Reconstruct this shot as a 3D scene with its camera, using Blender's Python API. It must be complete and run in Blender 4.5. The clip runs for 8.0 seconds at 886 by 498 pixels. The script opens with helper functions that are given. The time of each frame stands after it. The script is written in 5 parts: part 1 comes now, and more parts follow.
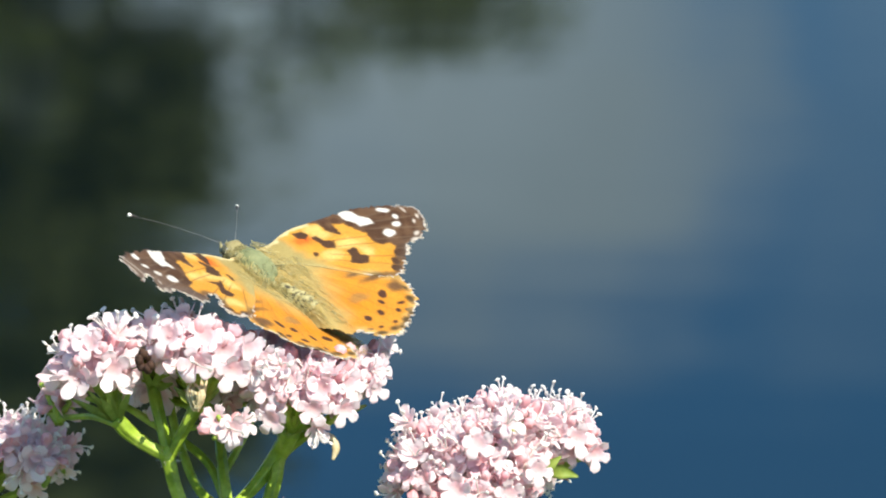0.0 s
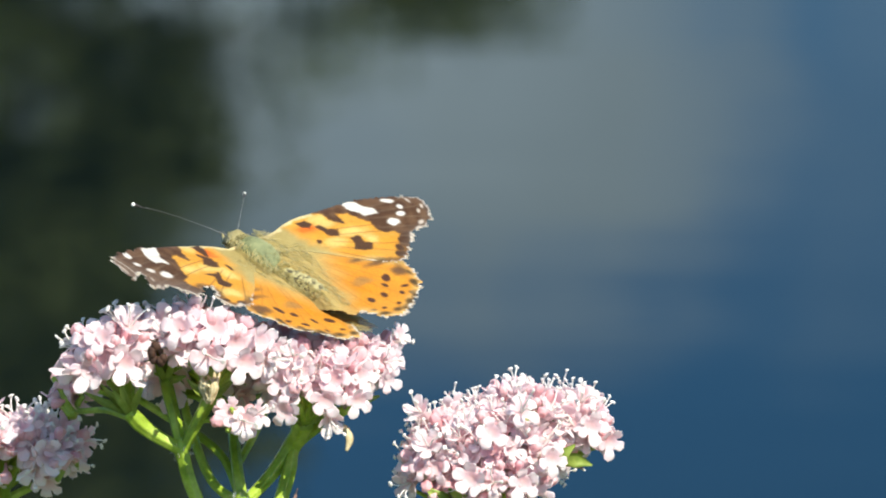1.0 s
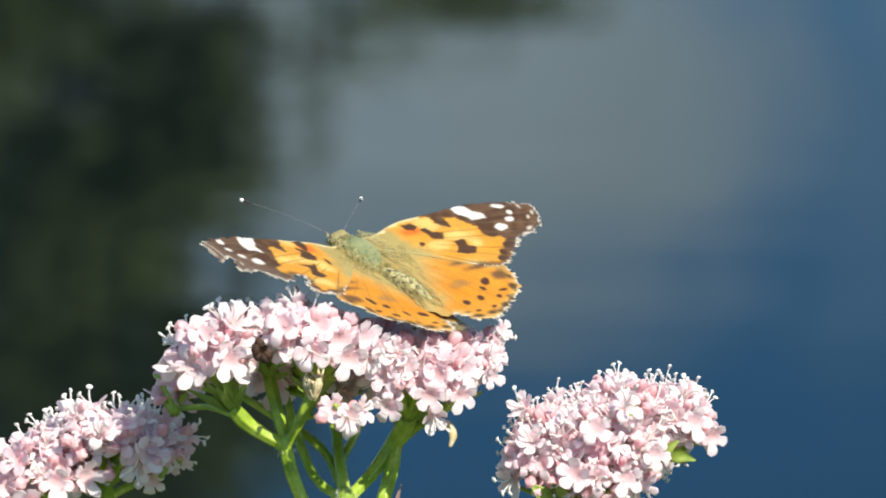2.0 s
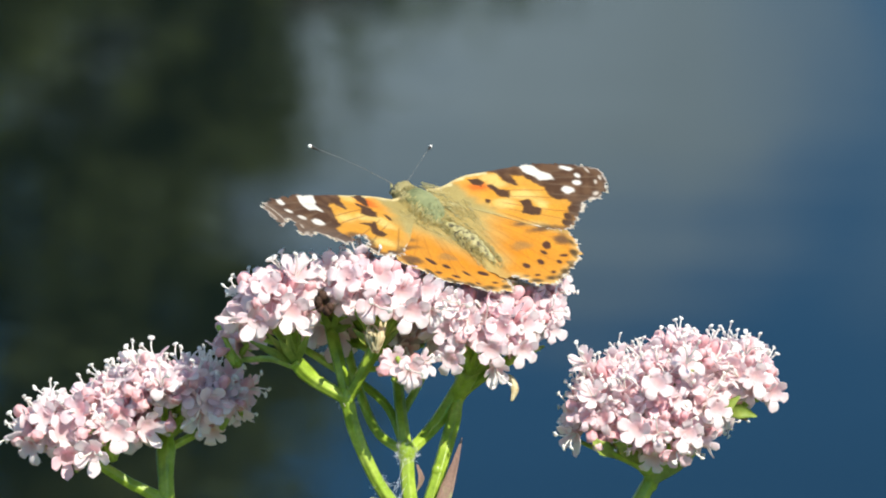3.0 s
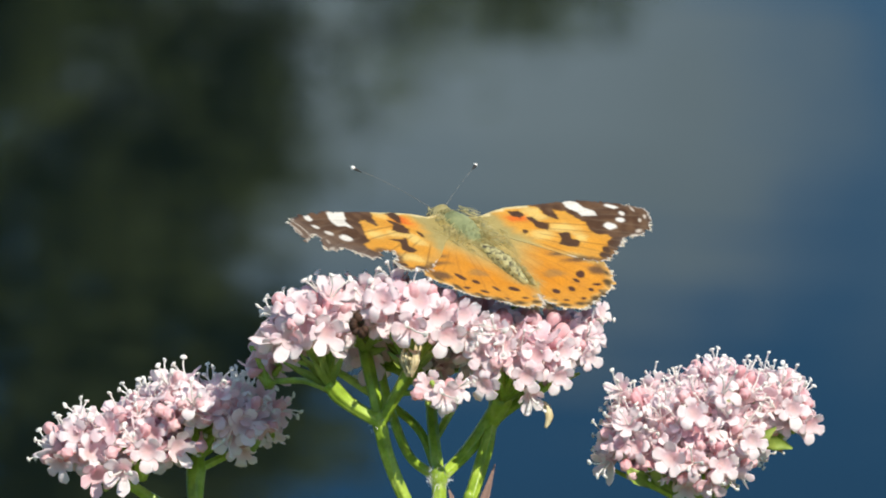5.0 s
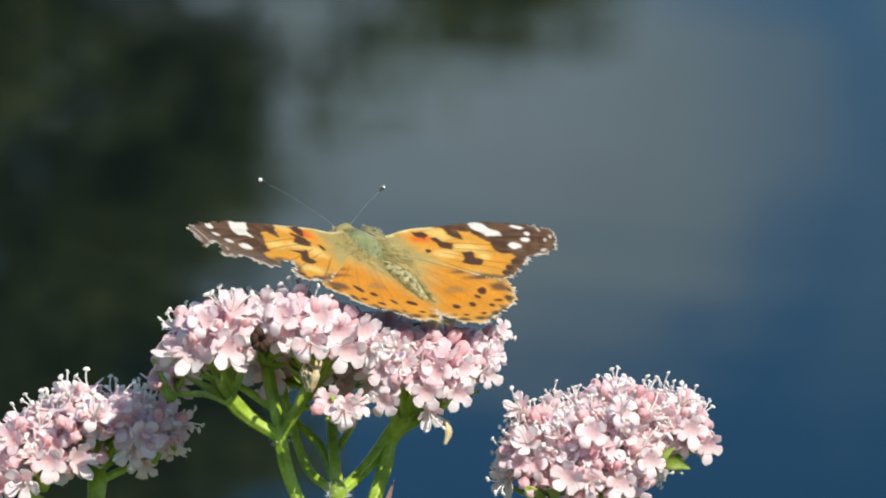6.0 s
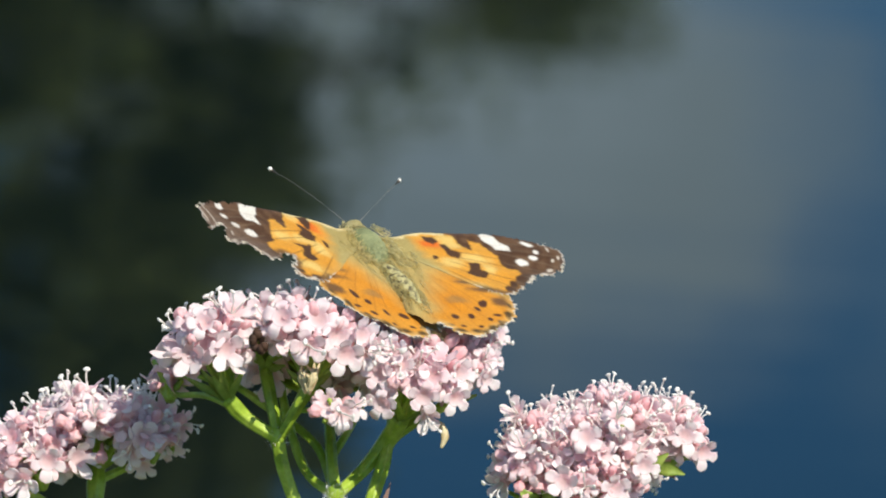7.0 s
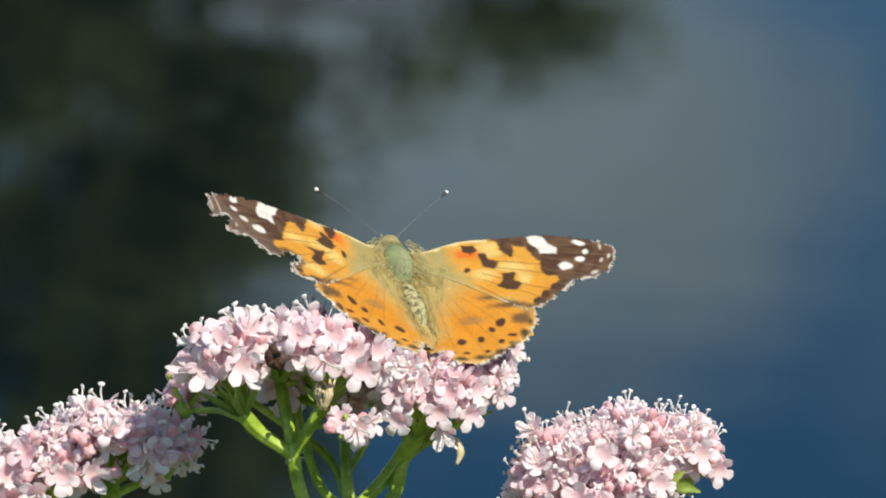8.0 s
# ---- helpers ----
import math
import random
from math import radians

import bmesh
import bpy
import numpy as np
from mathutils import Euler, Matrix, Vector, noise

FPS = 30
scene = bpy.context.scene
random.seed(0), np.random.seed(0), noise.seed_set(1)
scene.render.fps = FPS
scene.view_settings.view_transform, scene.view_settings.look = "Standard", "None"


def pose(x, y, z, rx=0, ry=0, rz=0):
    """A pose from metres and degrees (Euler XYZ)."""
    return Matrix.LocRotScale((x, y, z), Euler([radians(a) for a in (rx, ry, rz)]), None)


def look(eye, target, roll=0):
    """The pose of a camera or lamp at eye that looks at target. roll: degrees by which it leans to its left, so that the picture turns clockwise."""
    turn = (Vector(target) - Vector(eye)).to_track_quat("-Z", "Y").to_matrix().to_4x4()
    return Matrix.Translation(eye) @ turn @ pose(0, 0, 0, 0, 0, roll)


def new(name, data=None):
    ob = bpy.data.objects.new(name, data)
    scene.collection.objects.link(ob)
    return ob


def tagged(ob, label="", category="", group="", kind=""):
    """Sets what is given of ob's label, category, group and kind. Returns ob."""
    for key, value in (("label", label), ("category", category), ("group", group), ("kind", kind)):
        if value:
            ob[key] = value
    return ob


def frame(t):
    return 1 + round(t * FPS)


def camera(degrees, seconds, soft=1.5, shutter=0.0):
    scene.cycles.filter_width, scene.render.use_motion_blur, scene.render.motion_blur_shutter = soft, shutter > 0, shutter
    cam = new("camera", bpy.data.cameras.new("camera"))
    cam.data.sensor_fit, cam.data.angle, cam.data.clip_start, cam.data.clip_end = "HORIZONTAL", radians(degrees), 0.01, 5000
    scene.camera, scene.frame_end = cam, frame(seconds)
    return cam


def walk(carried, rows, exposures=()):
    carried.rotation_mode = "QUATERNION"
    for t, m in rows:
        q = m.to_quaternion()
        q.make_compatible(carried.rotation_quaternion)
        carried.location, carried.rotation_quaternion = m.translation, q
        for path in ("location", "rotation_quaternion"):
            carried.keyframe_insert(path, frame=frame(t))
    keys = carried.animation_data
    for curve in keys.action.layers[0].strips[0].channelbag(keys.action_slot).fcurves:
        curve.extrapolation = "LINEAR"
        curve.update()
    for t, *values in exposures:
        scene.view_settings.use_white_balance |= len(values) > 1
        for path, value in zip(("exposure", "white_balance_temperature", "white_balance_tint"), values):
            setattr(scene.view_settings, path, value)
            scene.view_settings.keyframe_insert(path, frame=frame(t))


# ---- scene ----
from mathutils import geometry

# A butterfly on pink valerian beside a pond. Sizes of the subject are given in millimetres round the middle of the middle umbel.
TILT = radians(14)
RIGHT, UP, NEAR = Vector((1, 0, 0)), Vector((0, math.sin(TILT), math.cos(TILT))), Vector((0, -math.cos(TILT), math.sin(TILT)))
MIDDLE = Vector((0, 1.16435, 1.10969))

# ---- camera ----
cam = camera(5.344, 8.0, soft=1.95)
cam.data.dof.use_dof, cam.data.dof.focus_distance, cam.data.dof.aperture_fstop = True, 1.195, 66.0
walk(cam, [
    (0, look((0.01310, -0.00220, 1.40280), (0.02433, 1.16468, 1.12304), 0.55)),
    (0.5, look((0.01280, -0.00260, 1.40310), (0.02414, 1.16423, 1.12313), 0.16)),
    (0.8, look((0.01250, -0.00170, 1.40240), (0.02368, 1.16497, 1.12178), -0.00)),
    (1, look((0.01220, -0.00130, 1.40210), (0.02288, 1.16539, 1.12153), -0.06)),
    (1.5, look((0.00930, -0.00180, 1.40290), (0.01917, 1.16454, 1.12086), -0.06)),
    (1.6, look((0.00790, -0.00150, 1.40310), (0.01671, 1.16480, 1.12083), -0.14)),
    (1.7, look((0.00650, -0.00110, 1.40310), (0.01469, 1.16526, 1.12108), -0.22)),
    (2.8, look((-0.00080, -0.00420, 1.40150), (0.00147, 1.16236, 1.12019), -0.13)),
    (2.9, look((-0.00050, -0.00360, 1.40170), (0.00146, 1.16252, 1.11858), 0.03)),
    (3, look((-0.00020, -0.00250, 1.40190), (0.00192, 1.16286, 1.11568), 0.16)),
    (3.1, look((-0.00010, -0.00150, 1.40170), (0.00198, 1.16298, 1.11192), 0.14)),
    (3.2, look((-0.00000, -0.00080, 1.40130), (0.00181, 1.16287, 1.10825), 0.11)),
    (3.3, look((-0.00000, -0.00040, 1.40080), (0.00142, 1.16296, 1.10652), 0.07)),
    (3.4, look((-0.00000, -0.00010, 1.40030), (0.00124, 1.16370, 1.10779), 0.03)),
    (3.5, look((0.00000, 0.00000, 1.40000), (0.00000, 1.16436, 1.10972), 0.00)),
    (3.6, look((-0.00000, 0.00010, 1.39990), (-0.00008, 1.16490, 1.11139), 0.01)),
    (3.7, look((-0.00010, 0.00020, 1.39990), (-0.00030, 1.16510, 1.11179), 0.05)),
    (3.9, look((-0.00060, 0.00080, 1.39990), (-0.00035, 1.16570, 1.11178), 0.20)),
    (4, look((-0.00110, 0.00160, 1.39980), (-0.00041, 1.16663, 1.11222), 0.31)),
    (4.1, look((-0.00170, 0.00280, 1.39960), (-0.00072, 1.16807, 1.11299), 0.44)),
    (4.2, look((-0.00230, 0.00380, 1.39940), (-0.00101, 1.16952, 1.11463), 0.57)),
    (5.3, look((-0.00490, 0.00580, 1.39710), (0.00118, 1.17246, 1.11627), 1.59)),
    (5.4, look((-0.00430, 0.00530, 1.39760), (0.00378, 1.17189, 1.11654), 1.70)),
    (5.5, look((-0.00320, 0.00440, 1.39810), (0.00577, 1.17103, 1.11723), 1.80)),
    (5.6, look((-0.00190, 0.00340, 1.39830), (0.00733, 1.17016, 1.11796), 1.89)),
    (5.7, look((-0.00070, 0.00260, 1.39840), (0.00813, 1.16960, 1.11905), 1.97)),
    (5.8, look((0.00060, 0.00170, 1.39840), (0.00859, 1.16886, 1.11969), 2.04)),
    (5.9, look((0.00200, 0.00090, 1.39850), (0.00883, 1.16816, 1.12020), 2.11)),
    (6, look((0.00360, -0.00010, 1.39850), (0.00950, 1.16718, 1.12025), 2.17)),
    (6.2, look((0.00700, -0.00240, 1.39810), (0.01045, 1.16503, 1.12046), 2.28)),
    (6.3, look((0.00850, -0.00370, 1.39790), (0.01130, 1.16390, 1.12095), 2.34)),
    (6.4, look((0.00950, -0.00480, 1.39760), (0.01178, 1.16276, 1.12048), 2.40)),
    (6.5, look((0.00990, -0.00590, 1.39750), (0.01218, 1.16170, 1.12054), 2.47)),
    (6.6, look((0.00990, -0.00670, 1.39780), (0.01208, 1.16096, 1.12109), 2.53)),
    (6.7, look((0.00980, -0.00740, 1.39850), (0.01128, 1.16019, 1.12150), 2.59)),
    (6.8, look((0.00970, -0.00780, 1.39930), (0.01080, 1.15980, 1.12234), 2.65)),
    (7, look((0.00920, -0.00820, 1.40020), (0.00962, 1.15929, 1.12276), 2.74)),
    (7.2, look((0.00840, -0.00710, 1.40010), (0.00837, 1.16054, 1.12329), 2.81)),
    (7.3, look((0.00800, -0.00610, 1.40010), (0.00798, 1.16154, 1.12331), 2.83)),
    (7.5, look((0.00720, -0.00490, 1.39990), (0.00789, 1.16277, 1.12325), 2.88)),
    (7.7, look((0.00670, -0.00500, 1.39970), (0.00774, 1.16284, 1.12373), 2.92)),
    (7.8, look((0.00650, -0.00510, 1.39960), (0.00772, 1.16280, 1.12390), 2.95)),
    (8, look((0.00610, -0.00540, 1.39940), (0.00745, 1.16256, 1.12395), 2.99)),
], exposures=((0, 0.51), (1.0, 0.44), (1.7, 0.4), (3.0, 0.35), (4.2, 0.2), (5.3, 0.1), (8.0, 0.08)))

# ---- light ----
SUN = Vector((0.38, -0.53, 0.76)).normalized()
elevation, turn = math.asin(SUN.z), math.atan2(SUN.x, SUN.y)
sun = new("sun", bpy.data.lights.new("sun", "SUN"))
sun.data.energy, sun.data.angle, sun.data.color = 5.1, radians(0.53), (1.0, 0.93, 0.82)
sun.matrix_world = look(SUN * 50, (0, 0, 0))


def node(tree, kind, **sets):
    """A node with its inputs set by name; a tuple (node, output) is linked."""
    n = tree.nodes.new(kind)
    for key, value in sets.items():
        key = int(key[1:]) if key[0] == "i" and key[1:].isdigit() else key.replace("_", " ")
        if isinstance(value, tuple) and len(value) == 2 and hasattr(value[0], "outputs"):
            tree.links.new(value[0].outputs[value[1]], n.inputs[key])
        else:
            n.inputs[key].default_value = value
    return n


def maths(tree, kind, a, b=0.0, c=0.0):
    n = node(tree, "ShaderNodeMath", i0=a, i1=b, i2=c)
    n.operation = kind
    return (n, 0)


def ramp(tree, fac, stops):
    n = node(tree, "ShaderNodeValToRGB", Fac=fac)
    e = n.color_ramp.elements
    while len(e) < len(stops):
        e.new(0.5)
    for item, (at_, colour) in zip(e, stops):
        item.position, item.color = at_, (*colour, 1)
    return (n, 0)


def mixed(tree, fac, a, b, blend="MIX"):
    n = tree.nodes.new("ShaderNodeMix")
    n.data_type, n.blend_type = "RGBA", blend
    for socket, value in ((n.inputs[0], fac), (n.inputs[6], a), (n.inputs[7], b)):
        if isinstance(value, tuple) and len(value) == 2 and hasattr(value[0], "outputs"):
            tree.links.new(value[0].outputs[value[1]], socket)
        else:
            socket.default_value = (*value, 1) if isinstance(value, tuple) else value
    return (n, 2)


def make_world():
    """A clear sky with one bank of low cloud over the far shore, thinner ones all round, and unseen cloud overhead
    added as fill light.
    """
    w = bpy.data.worlds.new("sky")
    scene.world = w
    w.use_nodes = True
    t = w.node_tree
    t.nodes.clear()
    sky = t.nodes.new("ShaderNodeTexSky")
    sky.sky_type, sky.sun_disc = "NISHITA", False
    sky.sun_elevation, sky.sun_rotation = elevation, turn
    sky.air_density, sky.dust_density, sky.ozone_density = 1.0, 0.2, 3.0
    deep = node(t, "ShaderNodeHueSaturation", Saturation=1.4, Value=1.1, Color=(sky, 0))
    way = t.nodes.new("ShaderNodeTexCoord")
    xyz = node(t, "ShaderNodeSeparateXYZ", Vector=(way, "Generated"))
    flat = maths(t, "DIVIDE", (xyz, 0), maths(t, "MAXIMUM", (xyz, 1), 0.05))
    high = maths(t, "DIVIDE", (xyz, 2), maths(t, "MAXIMUM", (xyz, 1), 0.05))
    wisp = node(t, "ShaderNodeTexNoise", Vector=(way, "Generated"), Scale=34.0, Detail=4.0, Roughness=0.55)
    puff = node(t, "ShaderNodeTexNoise", Vector=(way, "Generated"), Scale=9.0, Detail=5.0, Roughness=0.55)
    # the bank: an upright oval of cloud low in the sky
    b = maths(t, "DIVIDE", maths(t, "SUBTRACT", high, 0.213), 0.0445)
    a = maths(t, "DIVIDE", maths(t, "SUBTRACT", flat, maths(t, "MULTIPLY_ADD", b, 0.020, -0.0115)), 0.062)
    r = maths(t, "SQRT", maths(t, "ADD", maths(t, "POWER", maths(t, "ABSOLUTE", a), 3.0), maths(t, "POWER", maths(t, "ABSOLUTE", b), 3.0)))
    r = maths(t, "ADD", r, maths(t, "MULTIPLY", maths(t, "SUBTRACT", (wisp, 0), 0.5), 1.2))
    bank = ramp(t, r, ((0.3, (1, 1, 1)), (1.6, (0, 0, 0))))
    t.nodes[-1].color_ramp.interpolation = "EASE"
    thin = ramp(t, (puff, 0), ((0.55, (0, 0, 0)), (0.8, (0.6, 0.6, 0.6))))
    grey = ramp(t, (wisp, 0), ((0.2, (0.43, 0.59, 0.68)), (0.8, (0.72, 0.92, 1.02))))
    bright = node(t, "ShaderNodeVectorMath", i0=grey, i1=(8.8, 8.8, 8.8))
    bright.operation = "MULTIPLY"
    # added bright cloud overhead, never in view: fill light that softens the shade
    fill_high = ramp(t, (xyz, 2), ((0.36, (0, 0, 0)), (0.6, (1, 1, 1))))
    drift = ramp(t, (puff, 0), ((0.36, (0, 0, 0)), (0.56, (0.85, 0.85, 0.85))))
    cover = maths(t, "MAXIMUM", maths(t, "MAXIMUM", bank, thin), maths(t, "MULTIPLY", fill_high, drift))
    out = mixed(t, cover, (deep, 0), (bright, 0))
    back = node(t, "ShaderNodeBackground", Color=out, Strength=0.085)
    end = t.nodes.new("ShaderNodeOutputWorld")
    t.links.new(back.outputs[0], end.inputs[0])


make_world()


# ---- materials ----
def material(name, colours, scale=300.0, rough=0.6, bump=0.0, detail=4.0, spread=0.0, translucent=0.0, coat=0.0, space="Object", stops=None, finer=0.0):
    """A mottled surface: noise in metres between the colours, a finer grain, relief, and a change from piece to piece."""
    m = bpy.data.materials.new(name)
    m.use_nodes = True
    t = m.node_tree
    bsdf = t.nodes["Principled BSDF"]
    where = t.nodes.new("ShaderNodeTexCoord")
    big = node(t, "ShaderNodeTexNoise", Vector=(where, space), Scale=scale, Detail=detail, Roughness=0.6)
    steps = stops or [0.3 + 0.4 * i / max(1, len(colours) - 1) for i in range(len(colours))]
    colour = ramp(t, (big, 0), tuple(zip(steps, colours)))
    if finer:
        small = node(t, "ShaderNodeTexNoise", Vector=(where, space), Scale=scale * 7, Detail=2.0)
        shade = ramp(t, (small, 0), ((0.3, (1 - finer,) * 3), (0.7, (1, 1, 1))))
        colour = mixed(t, 1.0, colour, shade, "MULTIPLY")
    if spread:
        info = t.nodes.new("ShaderNodeObjectInfo")
        tone = ramp(t, (info, "Random"), ((0.0, (1, 1 - spread, 1 - 0.8 * spread)), (1.0, (1, 1, 1))))
        colour = mixed(t, 1.0, colour, tone, "MULTIPLY")
    t.links.new(colour[0].outputs[colour[1]], bsdf.inputs["Base Color"])
    bsdf.inputs["Roughness"].default_value = rough
    bsdf.inputs["Coat Weight"].default_value = coat
    if bump:
        rise = node(t, "ShaderNodeBump", Strength=0.6, Distance=bump, Height=(big, 0))
        t.links.new(rise.outputs[0], bsdf.inputs["Normal"])
    if translucent:
        thin = node(t, "ShaderNodeBsdfTranslucent", Color=colour)
        both = node(t, "ShaderNodeMixShader", Fac=translucent, i1=(bsdf, 0), i2=(thin, 0))
        t.links.new(both.outputs[0], t.nodes["Material Output"].inputs[0])
    return m


def petal_material():
    """Thin white petals flushed with pink towards the throat and in soft blotches, some florets pinker than others."""
    m = bpy.data.materials.new("petal")
    m.use_nodes = True
    t = m.node_tree
    bsdf = t.nodes["Principled BSDF"]
    where = t.nodes.new("ShaderNodeTexCoord")
    blotch = node(t, "ShaderNodeTexNoise", Vector=(where, "Object"), Scale=330.0, Detail=3.0)
    grain = node(t, "ShaderNodeTexNoise", Vector=(where, "Object"), Scale=2400.0, Detail=2.0)
    xyz = node(t, "ShaderNodeSeparateXYZ", Vector=(where, "Object"))
    out = maths(t, "SQRT", maths(t, "ADD", maths(t, "MULTIPLY", (xyz, 0), (xyz, 0)), maths(t, "MULTIPLY", (xyz, 1), (xyz, 1))))
    base = ramp(t, (blotch, 0), ((0.30, (0.965, 0.86, 0.89)), (0.48, (0.985, 0.93, 0.935)), (0.62, (0.988, 0.982, 0.975))))
    throat = ramp(t, maths(t, "MULTIPLY", out, 400.0), ((0.12, (0.93, 0.74, 0.74)), (0.36, (0.97, 0.88, 0.895)), (0.56, (1, 1, 1))))
    colour = mixed(t, 1.0, base, throat, "MULTIPLY")
    info = t.nodes.new("ShaderNodeObjectInfo")
    tone = ramp(t, (info, "Random"), ((0.0, (1, 0.86, 0.89)), (0.2, (1, 0.955, 0.965)), (0.45, (1, 1, 0.995))))
    colour = mixed(t, 1.0, colour, tone, "MULTIPLY")
    t.links.new(colour[0].outputs[colour[1]], bsdf.inputs["Base Color"])
    bsdf.inputs["Roughness"].default_value = 0.6
    bsdf.inputs["Specular IOR Level"].default_value = 0.3
    rise = node(t, "ShaderNodeBump", Strength=0.8, Distance=0.0001, Height=(grain, 0))
    t.links.new(rise.outputs[0], bsdf.inputs["Normal"])
    flush = mixed(t, 1.0, colour, (1.0, 0.90, 0.925), "MULTIPLY")
    thin = node(t, "ShaderNodeBsdfTranslucent", Color=flush)
    both = node(t, "ShaderNodeMixShader", Fac=0.54, i1=(bsdf, 0), i2=(thin, 0))
    t.links.new(both.outputs[0], t.nodes["Material Output"].inputs[0])
    return m


def wing_material(name, glow):
    """Wing scales: the pigment of each place on the wing, broken up by a fine grain of scales."""
    m = bpy.data.materials.new(name)
    m.use_nodes = True
    t = m.node_tree
    bsdf = t.nodes["Principled BSDF"]
    pigment = t.nodes.new("ShaderNodeAttribute")
    pigment.attribute_name = "pigment"
    where = t.nodes.new("ShaderNodeTexCoord")
    grain = node(t, "ShaderNodeTexNoise", Vector=(where, "Object"), Scale=5200.0, Detail=3.0)
    soft = node(t, "ShaderNodeTexNoise", Vector=(where, "Object"), Scale=420.0, Detail=4.0)
    fine = ramp(t, (grain, 0), ((0.3, (0.68, 0.66, 0.64)), (0.65, (0.93, 0.93, 0.93))))
    wide = ramp(t, (soft, 0), ((0.3, (0.88, 0.86, 0.84)), (0.65, (1, 1, 1))))
    colour = mixed(t, 1.0, mixed(t, 1.0, (pigment, 0), fine, "MULTIPLY"), wide, "MULTIPLY")
    t.links.new(colour[0].outputs[colour[1]], bsdf.inputs["Base Color"])
    bsdf.inputs["Roughness"].default_value = 0.7
    bsdf.inputs["Specular IOR Level"].default_value = 0.25
    bsdf.inputs["Sheen Weight"].default_value = 0.04
    bsdf.inputs["Sheen Roughness"].default_value = 0.4
    rise = node(t, "ShaderNodeBump", Strength=0.5, Distance=0.00008, Height=(grain, 0))
    t.links.new(rise.outputs[0], bsdf.inputs["Normal"])
    thin = node(t, "ShaderNodeBsdfTranslucent", Color=colour)
    both = node(t, "ShaderNodeMixShader", Fac=glow, i1=(bsdf, 0), i2=(thin, 0))
    t.links.new(both.outputs[0], t.nodes["Material Output"].inputs[0])
    return m


def leaf_material(name, base, per_metre, stops, bound=1.1):
    """A papery leaf whose colour runs along its height, unevenly, with a pale translucent grain."""
    m = bpy.data.materials.new(name)
    m.use_nodes = True
    t = m.node_tree
    bsdf = t.nodes["Principled BSDF"]
    where = t.nodes.new("ShaderNodeTexCoord")
    xyz = node(t, "ShaderNodeSeparateXYZ", Vector=(where, "Object"))
    patch = node(t, "ShaderNodeTexNoise", Vector=(where, "Object"), Scale=420.0, Detail=4.0)
    grain = node(t, "ShaderNodeTexNoise", Vector=(where, "Object"), Scale=2600.0, Detail=2.0)
    high = maths(t, "MULTIPLY", maths(t, "SUBTRACT", (xyz, 2), base), per_metre)
    dried = maths(t, "ADD", high, maths(t, "MULTIPLY", maths(t, "SUBTRACT", (patch, 0), 0.5), bound))
    colour = ramp(t, dried, stops)
    shade = ramp(t, (grain, 0), ((0.3, (0.75, 0.75, 0.75)), (0.65, (1, 1, 1))))
    colour = mixed(t, 1.0, colour, shade, "MULTIPLY")
    t.links.new(colour[0].outputs[colour[1]], bsdf.inputs["Base Color"])
    bsdf.inputs["Roughness"].default_value = 0.6
    rise = node(t, "ShaderNodeBump", Strength=0.6, Distance=0.0002, Height=(patch, 0))
    t.links.new(rise.outputs[0], bsdf.inputs["Normal"])
    thin = node(t, "ShaderNodeBsdfTranslucent", Color=colour)
    both = node(t, "ShaderNodeMixShader", Fac=0.3, i1=(bsdf, 0), i2=(thin, 0))
    t.links.new(both.outputs[0], t.nodes["Material Output"].inputs[0])
    return m


def water_material():
    m = bpy.data.materials.new("pond_water")
    m.use_nodes = True
    t = m.node_tree
    bsdf = t.nodes["Principled BSDF"]
    where = t.nodes.new("ShaderNodeTexCoord")
    wide = node(t, "ShaderNodeMapping", Vector=(where, "Object"), Scale=(0.8, 2.6, 1.0))
    swell = node(t, "ShaderNodeTexNoise", Vector=(wide, 0), Scale=1.6, Detail=3.0)
    murk = node(t, "ShaderNodeTexNoise", Vector=(where, "Object"), Scale=0.15, Detail=3.0)
    colour = ramp(t, (murk, 0), ((0.3, (0.003, 0.006, 0.006)), (0.7, (0.005, 0.009, 0.008))))
    t.links.new(colour[0].outputs[colour[1]], bsdf.inputs["Base Color"])
    bsdf.inputs["Roughness"].default_value = 0.0
    bsdf.inputs["IOR"].default_value = 1.333
    rise = node(t, "ShaderNodeBump", Strength=1.0, Distance=0.0006, Height=(swell, 0))
    t.links.new(rise.outputs[0], bsdf.inputs["Normal"])
    return m


PETAL = petal_material()
BUD = material("bud_skin", ((0.86, 0.43, 0.46), (0.92, 0.62, 0.63), (0.96, 0.80, 0.79)), 480, 0.55, 0.0001, spread=0.15, translucent=0.3, finer=0.08)
ANTHER = material("anther", ((0.90, 0.85, 0.80), (0.97, 0.95, 0.92)), 1500, 0.6, 0.00005, translucent=0.3)
GREEN = material("stem_green", ((0.18, 0.29, 0.02), (0.34, 0.49, 0.045), (0.54, 0.67, 0.13)), 260, 0.33, 0.0002, translucent=0.04, finer=0.2)
CALYX = material("calyx_green", ((0.22, 0.32, 0.04), (0.40, 0.50, 0.10)), 600, 0.5, 0.0001, translucent=0.2, finer=0.1)
DRY = material("dry_petal", ((0.62, 0.48, 0.22), (0.82, 0.74, 0.48)), 700, 0.7, 0.0001, translucent=0.2, finer=0.25)
BROWN = material("withered", ((0.02, 0.008, 0.004), (0.075, 0.03, 0.012)), 900, 0.8, 0.0002)
BRACT = leaf_material("bract", 0.9815, 130.0, ((0.05, (0.22, 0.33, 0.06)), (0.4, (0.44, 0.48, 0.22)), (0.62, (0.42, 0.27, 0.20)), (1.0, (0.36, 0.22, 0.17))))
